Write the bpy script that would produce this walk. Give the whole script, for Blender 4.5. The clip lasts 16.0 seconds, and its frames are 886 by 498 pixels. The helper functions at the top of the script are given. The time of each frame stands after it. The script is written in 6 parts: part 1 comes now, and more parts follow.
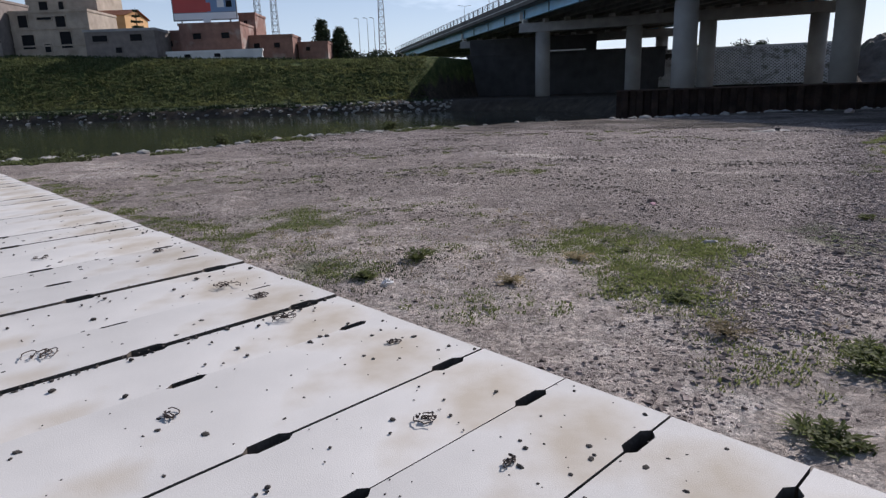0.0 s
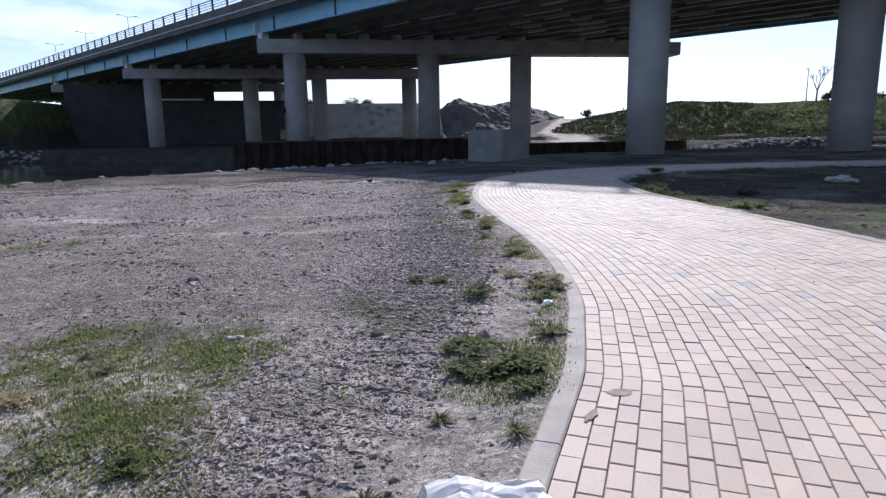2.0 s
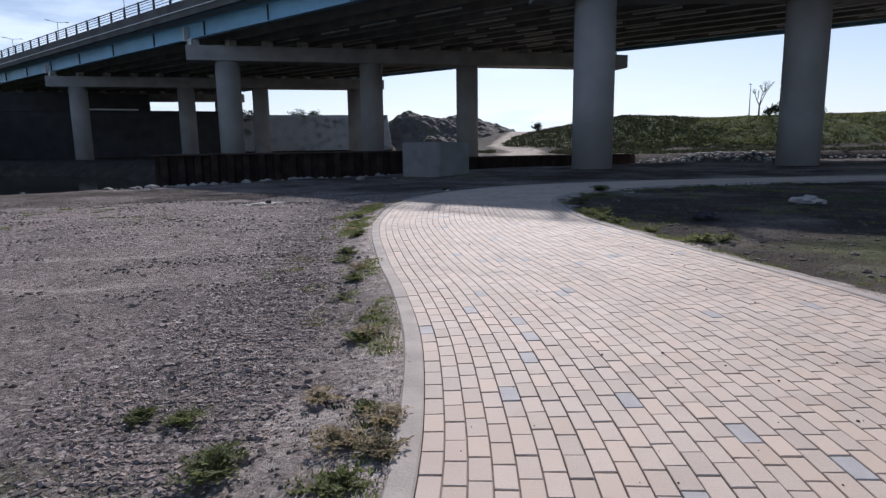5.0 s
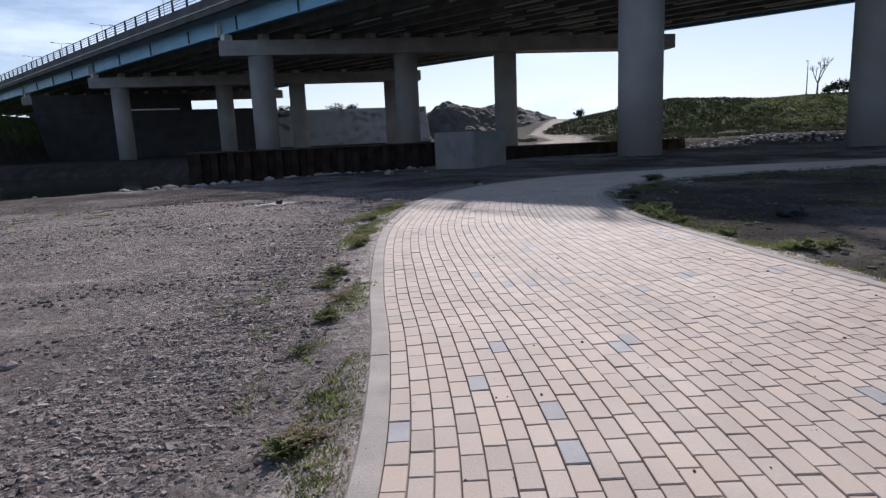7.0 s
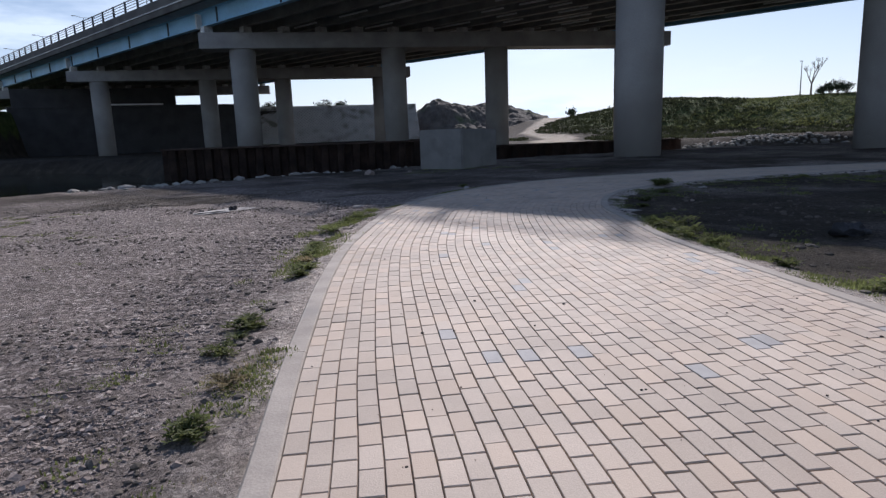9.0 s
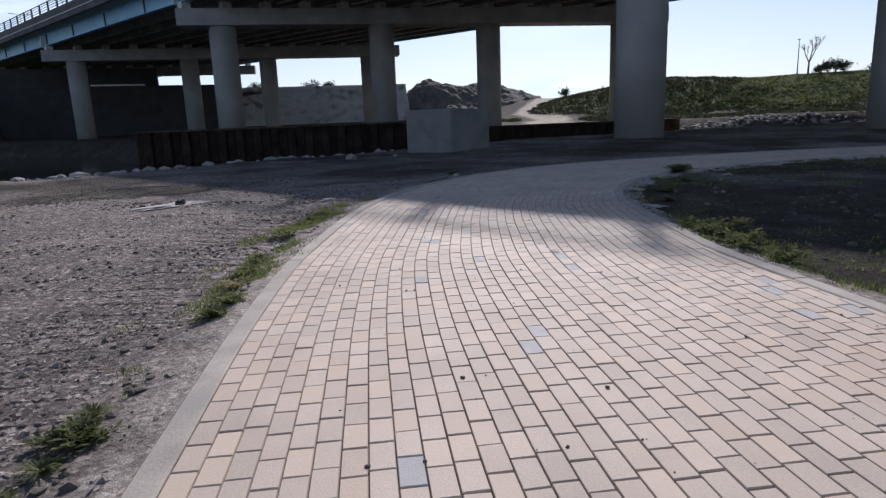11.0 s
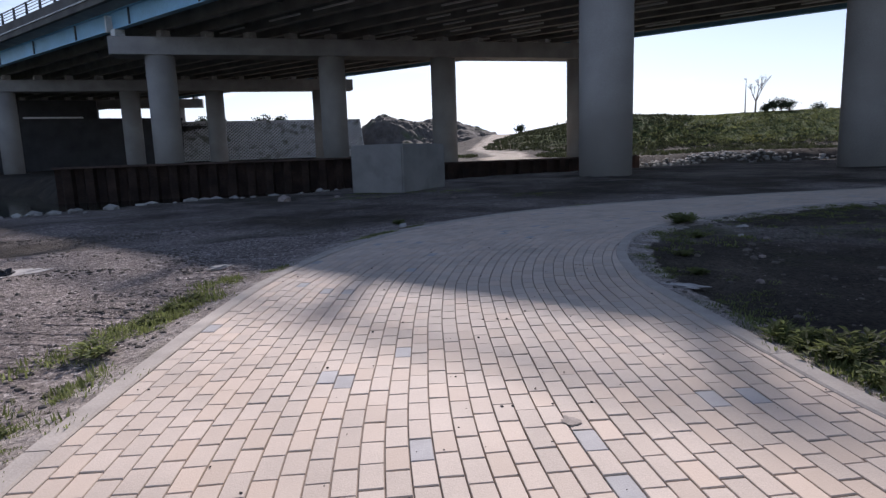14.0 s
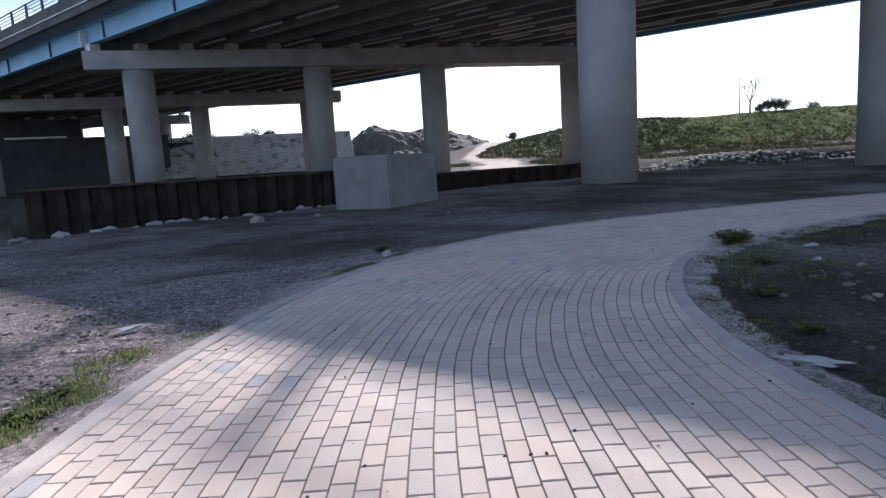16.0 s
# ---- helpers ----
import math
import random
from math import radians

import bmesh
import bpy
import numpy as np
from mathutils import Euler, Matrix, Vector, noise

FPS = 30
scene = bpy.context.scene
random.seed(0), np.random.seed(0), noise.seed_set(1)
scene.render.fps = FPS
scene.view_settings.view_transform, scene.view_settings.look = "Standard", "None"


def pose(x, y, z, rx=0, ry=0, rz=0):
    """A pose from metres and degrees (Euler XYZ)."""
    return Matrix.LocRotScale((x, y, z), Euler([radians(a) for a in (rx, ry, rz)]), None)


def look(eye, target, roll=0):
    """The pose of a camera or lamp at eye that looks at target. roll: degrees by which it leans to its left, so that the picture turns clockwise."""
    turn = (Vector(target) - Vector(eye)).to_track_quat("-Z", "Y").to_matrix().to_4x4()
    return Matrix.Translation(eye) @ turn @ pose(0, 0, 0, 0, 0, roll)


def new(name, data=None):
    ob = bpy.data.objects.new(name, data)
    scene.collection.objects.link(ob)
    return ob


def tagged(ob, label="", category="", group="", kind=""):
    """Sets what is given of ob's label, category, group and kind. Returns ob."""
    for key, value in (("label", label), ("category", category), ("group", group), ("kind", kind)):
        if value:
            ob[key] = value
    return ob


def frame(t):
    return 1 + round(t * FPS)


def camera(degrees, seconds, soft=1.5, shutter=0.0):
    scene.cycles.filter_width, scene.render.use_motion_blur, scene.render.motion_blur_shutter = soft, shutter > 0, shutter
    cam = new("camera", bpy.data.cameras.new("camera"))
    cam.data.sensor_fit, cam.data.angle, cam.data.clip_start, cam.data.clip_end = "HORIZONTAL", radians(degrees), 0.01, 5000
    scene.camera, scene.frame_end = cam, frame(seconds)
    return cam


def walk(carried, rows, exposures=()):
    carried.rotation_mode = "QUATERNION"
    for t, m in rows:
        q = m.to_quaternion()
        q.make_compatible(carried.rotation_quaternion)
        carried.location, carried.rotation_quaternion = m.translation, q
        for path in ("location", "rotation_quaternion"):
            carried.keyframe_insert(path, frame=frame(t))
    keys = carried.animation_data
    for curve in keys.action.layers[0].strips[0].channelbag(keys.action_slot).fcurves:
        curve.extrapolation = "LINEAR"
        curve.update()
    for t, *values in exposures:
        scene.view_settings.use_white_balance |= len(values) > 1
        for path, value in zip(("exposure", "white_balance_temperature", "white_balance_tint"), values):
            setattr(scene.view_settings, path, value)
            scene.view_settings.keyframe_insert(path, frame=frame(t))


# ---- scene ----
cam = camera(70.9, 16.0, soft=1.35)

PATH = [
    (0, (2.751, 2.413, 1.441), (2.204, 4.273, 0.951), -2.0),
    (0.5, (2.903, 2.869, 1.422), (2.555, 4.763, 0.88), -1.0),
    (1, (3.187, 3.234, 1.434), (2.985, 5.182, 1.029), -3.3),
    (1.5, (3.543, 3.608, 1.434), (3.725, 5.565, 1.063), -2.5),
    (2, (3.824, 4.004, 1.421), (4.379, 5.891, 1.057), -1.0),
    (2.5, (4.209, 4.404, 1.401), (4.84, 6.261, 1.01), -1.8),
    (3, (4.487, 4.863, 1.372), (5.179, 6.682, 0.907), -0.3),
    (3.5, (4.823, 5.198, 1.392), (5.505, 7.033, 0.981), -2.2),
    (4, (5.115, 5.525, 1.411), (5.85, 7.343, 1.019), -0.8),
    (4.5, (5.395, 5.967, 1.404), (6.144, 7.786, 1.043), -0.2),
    (5, (5.73, 6.396, 1.408), (6.422, 8.244, 1.081), -0.8),
    (7.5, (6.864, 8.559, 1.35), (7.421, 10.447, 0.996), -2.5),
    (8, (7.036, 9.02, 1.359), (7.653, 10.89, 1.012), -1.9),
    (8.5, (7.232, 9.492, 1.337), (7.822, 11.374, 1.003), -3.1),
    (9, (7.497, 9.953, 1.33), (8.085, 11.831, 0.972), -2.0),
    (11.5, (8.373, 12.252, 1.301), (8.997, 14.105, 0.882), -2.6),
    (12, (8.586, 12.758, 1.309), (9.278, 14.605, 0.974), -3.0),
    (12.5, (8.812, 13.204, 1.322), (9.47, 15.076, 1.065), -2.5),
    (13, (8.983, 13.69, 1.318), (9.717, 15.53, 1.041), -2.0),
    (13.5, (9.148, 14.118, 1.311), (9.882, 15.961, 1.056), -3.6),
    (14, (9.395, 14.54, 1.307), (10.14, 16.37, 0.995), -1.9),
    (14.5, (9.565, 14.997, 1.316), (10.335, 16.817, 1.012), -2.5),
    (15, (9.801, 15.371, 1.353), (10.495, 17.231, 1.115), -2.9),
    (15.5, (9.979, 15.911, 1.275), (10.755, 17.742, 1.061), -2.1),
    (16, (10.23, 16.457, 1.315), (10.992, 18.284, 1.032), -3.5),
]
SUN, SKY = 4.8, 0.088
TINT = 18        # white balance: tint; the kelvins stand in the rows: time, stops, kelvin
EXPOSURES = [(t, stops, kelvin, TINT + (3 if t > 12 else 0)) for t, stops, kelvin in (
    (0.0, -0.1, 6150), (0.5, 0.2, 6050), (1.0, 0.54, 5750), (1.5, 0.58, 5650), (1.9, 0.4, 5700), (2.3, 0.16, 5850), (3.5, -0.04, 6000),
    (9.0, -0.06, 6050), (12.0, -0.04, 6050), (12.5, 0.06, 6100), (14.0, 0.24, 6150), (14.5, 0.36, 6050), (15.5, 0.72, 5950), (16.0, 0.9, 5950))]
walk(cam, [(t, look(e, g, r)) for t, e, g, r in PATH],
     exposures=EXPOSURES)

# ---------------------------------------------------------------- world, sun
SUN_AZ, SUN_EL = 28.0, 33.8     # degrees clockwise from +y, and above the horizon
world = bpy.data.worlds.new("world")
scene.world = world
world.use_nodes = True
wn, wl = world.node_tree.nodes, world.node_tree.links
wn.clear()
sky = wn.new("ShaderNodeTexSky")
sky.sky_type, sky.sun_disc = "NISHITA", False
sky.sun_elevation, sky.sun_rotation = radians(SUN_EL), radians(SUN_AZ)
sky.air_density, sky.dust_density, sky.ozone_density = 1.0, 0.5, 3.0
wtc = wn.new("ShaderNodeTexCoord")
wmap = wn.new("ShaderNodeMapping")
wmap.inputs["Scale"].default_value = (2.2, 2.2, 9.0)
wnoise = wn.new("ShaderNodeTexNoise")
wnoise.inputs["Scale"].default_value, wnoise.inputs["Detail"].default_value = 1.6, 6.0
wnoise.inputs["Roughness"].default_value = 0.55
wramp = wn.new("ShaderNodeValToRGB")
wramp.color_ramp.elements[0].position, wramp.color_ramp.elements[1].position = 0.47, 0.66
wmix = wn.new("ShaderNodeMix")
wmix.data_type = "RGBA"
wmix.inputs[7].default_value = (10.2, 11.9, 13.3, 1)
wbg = wn.new("ShaderNodeBackground")
wbg.inputs["Strength"].default_value = SKY
wout = wn.new("ShaderNodeOutputWorld")
wl.new(wtc.outputs["Generated"], wmap.inputs["Vector"])
wl.new(wmap.outputs["Vector"], wnoise.inputs["Vector"])
wl.new(wnoise.outputs["Fac"], wramp.inputs["Fac"])
wsep = wn.new("ShaderNodeSeparateXYZ")
wl.new(wtc.outputs["Generated"], wsep.inputs["Vector"])
whaze = wn.new("ShaderNodeMapRange")
whaze.inputs["From Min"].default_value, whaze.inputs["From Max"].default_value = 0.26, 0.0
whaze.inputs["To Min"].default_value, whaze.inputs["To Max"].default_value = 0.05, 0.62
wl.new(wsep.outputs["Z"], whaze.inputs["Value"])
wmax = wn.new("ShaderNodeMath")
wmax.operation = "MAXIMUM"
wlow = wn.new("ShaderNodeMapRange")      # the clouds thin out overhead
wlow.inputs["From Min"].default_value, wlow.inputs["From Max"].default_value = 0.42, 0.1
wlow.inputs["To Min"].default_value, wlow.inputs["To Max"].default_value = 0.12, 1.0
wl.new(wsep.outputs["Z"], wlow.inputs["Value"])
wthin = wn.new("ShaderNodeMath")
wthin.operation = "MULTIPLY"
wl.new(wramp.outputs["Color"], wthin.inputs[0])
wl.new(wlow.outputs["Result"], wthin.inputs[1])
wl.new(wthin.outputs[0], wmax.inputs[0])
wl.new(whaze.outputs["Result"], wmax.inputs[1])
wl.new(wmax.outputs[0], wmix.inputs["Factor"])
wl.new(sky.outputs["Color"], wmix.inputs[6])
wl.new(wmix.outputs[2], wbg.inputs["Color"])
wl.new(wbg.outputs["Background"], wout.inputs["Surface"])

lamp = bpy.data.lights.new("sun", "SUN")
lamp.energy, lamp.angle, lamp.color = SUN, radians(0.9), (1.0, 0.95, 0.88)
sun = new("sun", lamp)
sun_way = Vector((math.sin(radians(SUN_AZ)) * math.cos(radians(SUN_EL)),
                  math.cos(radians(SUN_AZ)) * math.cos(radians(SUN_EL)), math.sin(radians(SUN_EL))))
sun.matrix_world = look(sun_way * 200, (0, 0, 0))


# ---------------------------------------------------------------- materials
def mat(name, rgb, rough=0.8, metal=0.0, vary=0.25, scale=6.0, fine=60.0, bump=0.3, tint=None, spec=0.4,
        random_amount=0.0, stain=None, stain_scale=0.8, stain_at=0.55, thin=0.0, mixed=None):
    """A surface with grain at two scales, stains and fine relief."""
    m = bpy.data.materials.new(name)
    m.use_nodes = True
    nt = m.node_tree
    n, l = nt.nodes, nt.links
    b = n["Principled BSDF"]
    b.inputs["Roughness"].default_value, b.inputs["Metallic"].default_value = rough, metal
    b.inputs["Specular IOR Level"].default_value = spec
    tc = n.new("ShaderNodeTexCoord")
    big, small = n.new("ShaderNodeTexNoise"), n.new("ShaderNodeTexNoise")
    for node, s, d in ((big, scale, 5.0), (small, fine, 3.0)):
        node.inputs["Scale"].default_value, node.inputs["Detail"].default_value = s, d
        l.new(tc.outputs["Object"], node.inputs["Vector"])
    ramp = n.new("ShaderNodeValToRGB")
    t = tint or [c * (1 - vary) for c in rgb]
    ramp.color_ramp.elements[0].color = (*t, 1)
    ramp.color_ramp.elements[1].color = (*[min(1, c * (1 + vary * 0.5)) for c in rgb], 1)
    ramp.color_ramp.elements[0].position, ramp.color_ramp.elements[1].position = 0.3, 0.68
    add = n.new("ShaderNodeMath")
    add.operation = "MULTIPLY_ADD"
    add.inputs[1].default_value = 0.35
    l.new(small.outputs["Fac"], add.inputs[0])
    sub = n.new("ShaderNodeMath")
    sub.operation = "MULTIPLY_ADD"
    sub.inputs[1].default_value, sub.inputs[2].default_value = 0.8, -0.08
    l.new(big.outputs["Fac"], sub.inputs[0])
    l.new(sub.outputs[0], add.inputs[2])
    l.new(add.outputs[0], ramp.inputs["Fac"])
    colour = ramp.outputs["Color"]
    if stain:
        sn = n.new("ShaderNodeTexNoise")
        sn.inputs["Scale"].default_value, sn.inputs["Detail"].default_value = stain_scale, 7.0
        l.new(tc.outputs["Object"], sn.inputs["Vector"])
        sr = n.new("ShaderNodeValToRGB")
        sr.color_ramp.elements[0].position, sr.color_ramp.elements[1].position = stain_at, stain_at + 0.14
        l.new(sn.outputs["Fac"], sr.inputs["Fac"])
        mx = n.new("ShaderNodeMix")
        mx.data_type = "RGBA"
        mx.inputs[7].default_value = (*stain, 1)
        l.new(sr.outputs["Color"], mx.inputs["Factor"])
        l.new(colour, mx.inputs[6])
        colour = mx.outputs[2]
    if random_amount:
        oi = n.new("ShaderNodeObjectInfo")
        geo = n.new("ShaderNodeNewGeometry")
        both = n.new("ShaderNodeMath")
        both.operation = "ADD"
        l.new(oi.outputs["Random"], both.inputs[0])
        l.new(geo.outputs["Random Per Island"], both.inputs[1])
        fr = n.new("ShaderNodeMath")
        fr.operation = "FRACT"
        l.new(both.outputs[0], fr.inputs[0])
        mr = n.new("ShaderNodeMapRange")
        mr.inputs["To Min"].default_value, mr.inputs["To Max"].default_value = 1 - random_amount, 1 + random_amount
        l.new(fr.outputs[0], mr.inputs["Value"])
        hs = n.new("ShaderNodeHueSaturation")
        l.new(mr.outputs["Result"], hs.inputs["Value"])
        if mixed:      # a share of the pieces leans to a second colour
            wn2 = n.new("ShaderNodeTexWhiteNoise")
            wn2.noise_dimensions = "1D"
            l.new(fr.outputs[0], wn2.inputs["W"])
            share = n.new("ShaderNodeMapRange")
            share.inputs["From Min"].default_value, share.inputs["To Max"].default_value = 0.45, 0.8
            l.new(wn2.outputs["Value"], share.inputs["Value"])
            mc = n.new("ShaderNodeMix")
            mc.data_type = "RGBA"
            mc.inputs[7].default_value = (*mixed, 1)
            l.new(share.outputs["Result"], mc.inputs["Factor"])
            l.new(colour, mc.inputs[6])
            colour = mc.outputs[2]
        l.new(colour, hs.inputs["Color"])
        colour = hs.outputs["Color"]
    l.new(colour, b.inputs["Base Color"])
    if thin:
        tr = n.new("ShaderNodeBsdfTranslucent")
        l.new(colour, tr.inputs["Color"])
        ms = n.new("ShaderNodeMixShader")
        ms.inputs[0].default_value = thin
        l.new(b.outputs[0], ms.inputs[1])
        l.new(tr.outputs[0], ms.inputs[2])
        l.new(ms.outputs[0], n["Material Output"].inputs["Surface"])
    if bump:
        bp = n.new("ShaderNodeBump")
        bp.inputs["Strength"].default_value, bp.inputs["Distance"].default_value = bump, 0.02
        l.new(add.outputs[0], bp.inputs["Height"])
        l.new(bp.outputs["Normal"], b.inputs["Normal"])
    return m


CONCRETE = mat("weathered concrete", (0.34, 0.33, 0.32), 0.85, vary=0.3, scale=0.6, fine=18, bump=0.25, stain=(0.26, 0.25, 0.24), stain_scale=0.35)
PARAPET = mat("dark parapet concrete", (0.15, 0.14, 0.128), 0.9, vary=0.35, scale=0.5, fine=10, bump=0.3, stain=(0.09, 0.082, 0.075), stain_scale=0.3)
PIER = mat("pier concrete", (0.35, 0.335, 0.315), 0.85, vary=0.25, scale=0.4, fine=20, bump=0.2, stain=(0.3, 0.28, 0.26), stain_scale=0.25)
BLUE_STEEL = mat("pale blue painted steel", (0.27, 0.54, 0.74), 0.45, vary=0.2, scale=0.3, fine=5, bump=0.05, stain=(0.2, 0.38, 0.50), stain_scale=0.2, stain_at=0.6)
RUST = mat("rusty sheet pile steel", (0.08, 0.052, 0.041), 0.85, vary=0.5, scale=0.9, fine=9, bump=0.4, stain=(0.05, 0.036, 0.03))
RAIL = mat("dark grey rail paint", (0.07, 0.08, 0.09), 0.5, vary=0.3, bump=0.1)
GALV = mat("pale galvanised pipe", (0.62, 0.62, 0.60), 0.45, metal=0.2, vary=0.2, bump=0.1)
SLAB = mat("pale precast slab", (0.645, 0.62, 0.57), 0.8, vary=0.2, scale=0.9, fine=170, bump=0.2, random_amount=0.07, stain=(0.49, 0.43, 0.34), stain_scale=1.0, stain_at=0.52)
PAVER = mat("cream concrete paver", (0.515, 0.425, 0.342), 0.75, vary=0.22, scale=1.1, fine=130, bump=0.3, random_amount=0.09, stain=(0.47, 0.37, 0.295), stain_scale=0.5, stain_at=0.56, mixed=(0.54, 0.42, 0.318))
PAVER_GREY = mat("blue grey concrete paver", (0.37, 0.355, 0.34), 0.75, vary=0.16, scale=5, fine=130, bump=0.3, random_amount=0.08)
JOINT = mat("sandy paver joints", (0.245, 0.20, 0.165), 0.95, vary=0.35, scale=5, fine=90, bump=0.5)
KERB = mat("grey concrete kerb", (0.40, 0.35, 0.298), 0.85, vary=0.25, scale=3, fine=70, bump=0.4, stain=(0.31, 0.28, 0.245), stain_scale=2.6, stain_at=0.57)
STONE = mat("pale gravel stone", (0.29, 0.24, 0.212), 0.95, vary=0.35, scale=9, fine=60, bump=0.5, random_amount=0.4, spec=0.1)
ROCK = mat("riprap rock", (0.31, 0.295, 0.265), 0.9, vary=0.4, scale=1.2, fine=12, bump=0.6, random_amount=0.3)
BLOCKM = mat("dusty concrete block", (0.23, 0.222, 0.208), 0.9, vary=0.2, scale=1.5, fine=30, bump=0.3, stain=(0.17, 0.16, 0.15), stain_scale=1.1)
# abutment concrete with the deep shade of the deck put into its colour
SHADEWALL = mat("wall concrete darkened for shade", (0.062, 0.060, 0.060), 0.9, vary=0.35, scale=0.5, fine=9, bump=0.3, stain=(0.055, 0.054, 0.052), stain_scale=0.3)
# near-white colour for the bars that stand for strips of light
WHITE_STREAK = mat("white bar for streaks of light", (0.82, 0.82, 0.80), 0.5, vary=0.1, bump=0.0)
LATTICE = mat("pale lattice concrete", (0.60, 0.57, 0.53), 0.9, vary=0.25, scale=1, fine=9, bump=0.3, stain=(0.17, 0.165, 0.12), stain_scale=0.8, stain_at=0.53)
FILL = mat("dry rubble fill", (0.13, 0.115, 0.09), 0.95, vary=0.5, scale=0.8, fine=6, bump=0.6, stain=(0.055, 0.065, 0.03), stain_scale=0.25)
LEAF = mat("green weed leaf", (0.18, 0.205, 0.075), 0.7, thin=0.6, vary=0.4, scale=8, fine=60, bump=0.1, random_amount=0.3)
DRYLEAF = mat("dry straw stalk", (0.36, 0.29, 0.16), 0.85, thin=0.4, vary=0.4, scale=8, fine=60, bump=0.1, random_amount=0.3)
OLIVE = mat("olive rough grass", (0.112, 0.128, 0.052), 0.8, thin=0.45, vary=0.45, scale=0.35, fine=6, bump=0.1, random_amount=0.45, stain=(0.135, 0.14, 0.05), stain_scale=0.16, stain_at=0.56)
DARKLEAF = mat("dark foliage", (0.045, 0.065, 0.025), 0.75, vary=0.4, scale=3, fine=20, bump=0.2, random_amount=0.3)
BARK = mat("grey bark", (0.13, 0.105, 0.085), 0.9, vary=0.4, scale=4, fine=25, bump=0.5)
CREAM = mat("cream render wall", (0.43, 0.355, 0.28), 0.9, vary=0.3, scale=0.5, fine=5, bump=0.1, stain=(0.30, 0.245, 0.19), stain_scale=0.3)
ORANGE = mat("orange render wall", (0.62, 0.37, 0.17), 0.9, vary=0.18, scale=0.5, fine=5, bump=0.1)
REDBRICK = mat("raw red brick wall", (0.27, 0.15, 0.115), 0.92, vary=0.3, scale=0.8, fine=6, bump=0.3, stain=(0.36, 0.29, 0.25), stain_scale=0.3)
GREYBLOCK = mat("grey block wall", (0.23, 0.195, 0.17), 0.92, vary=0.3, scale=0.8, fine=6, bump=0.3)
ROOFTILE = mat("terracotta roof", (0.36, 0.16, 0.09), 0.85, vary=0.3, scale=2, fine=12, bump=0.4)
DARKGLASS = mat("dark window opening", (0.014, 0.014, 0.016), 0.6, vary=0.3, bump=0.0, spec=0.1)
WHITEWALL = mat("white washed wall", (0.72, 0.70, 0.66), 0.9, vary=0.15, scale=0.5, fine=6, bump=0.1)
RED = mat("red poster", (0.52, 0.075, 0.065), 0.5, vary=0.1, scale=0.3, bump=0.0)
BLUEP = mat("blue poster", (0.20, 0.30, 0.46), 0.5, vary=0.1, scale=0.3, bump=0.0)
WHITEP = mat("white poster", (0.78, 0.78, 0.78), 0.5, vary=0.08, scale=0.3, bump=0.0)
MASTM = mat("grey mast steel", (0.20, 0.21, 0.22), 0.6, metal=0.4, vary=0.2, bump=0.0)
SPLASH = mat("dried cement splash", (0.33, 0.282, 0.24), 0.95, vary=0.35, scale=12, fine=90, bump=0.4)
# brown of the soil clods; on plank sides it paints the shade in joints
SOIL_AND_SHADE = mat("dark soil and shaded plank sides", (0.13, 0.11, 0.09), 0.95, vary=0.5, scale=5, fine=60, bump=0.4)
HOLE = mat("shadowed soil", (0.06, 0.052, 0.045), 0.95, vary=0.4, bump=0.4)
WIRE = mat("rusty wire", (0.07, 0.05, 0.04), 0.8, vary=0.3, bump=0.1)
FABRIC = mat("dusty cloth", (0.43, 0.40, 0.37), 0.9, vary=0.25, scale=5, fine=40, bump=0.4)
BLACKC = mat("black rubbish", (0.04, 0.04, 0.045), 0.7, vary=0.4, scale=8, bump=0.3)
CARD = mat("brown cardboard", (0.36, 0.20, 0.11), 0.85, vary=0.2, scale=4, fine=40, bump=0.2)
PINK = mat("faded pink litter", (0.46, 0.24, 0.27), 0.7, vary=0.2, bump=0.2)


def plastic_material():
    m = bpy.data.materials.new("clear plastic film")
    m.use_nodes = True
    b = m.node_tree.nodes["Principled BSDF"]
    b.inputs["Base Color"].default_value = (0.84, 0.82, 0.79, 1)
    b.inputs["Roughness"].default_value = 0.3
    clear = m.node_tree.nodes.new("ShaderNodeBsdfTransparent")
    both = m.node_tree.nodes.new("ShaderNodeMixShader")
    both.inputs[0].default_value = 0.74
    m.node_tree.links.new(clear.outputs[0], both.inputs[1])
    m.node_tree.links.new(b.outputs[0], both.inputs[2])
    m.node_tree.links.new(both.outputs[0], m.node_tree.nodes["Material Output"].inputs["Surface"])
    nz = m.node_tree.nodes.new("ShaderNodeTexNoise")
    nz.inputs["Scale"].default_value, nz.inputs["Detail"].default_value = 14, 4
    bp = m.node_tree.nodes.new("ShaderNodeBump")
    bp.inputs["Strength"].default_value = 0.5
    m.node_tree.links.new(nz.outputs["Fac"], bp.inputs["Height"])
    m.node_tree.links.new(bp.outputs["Normal"], b.inputs["Normal"])
    return m


PLASTIC = plastic_material()


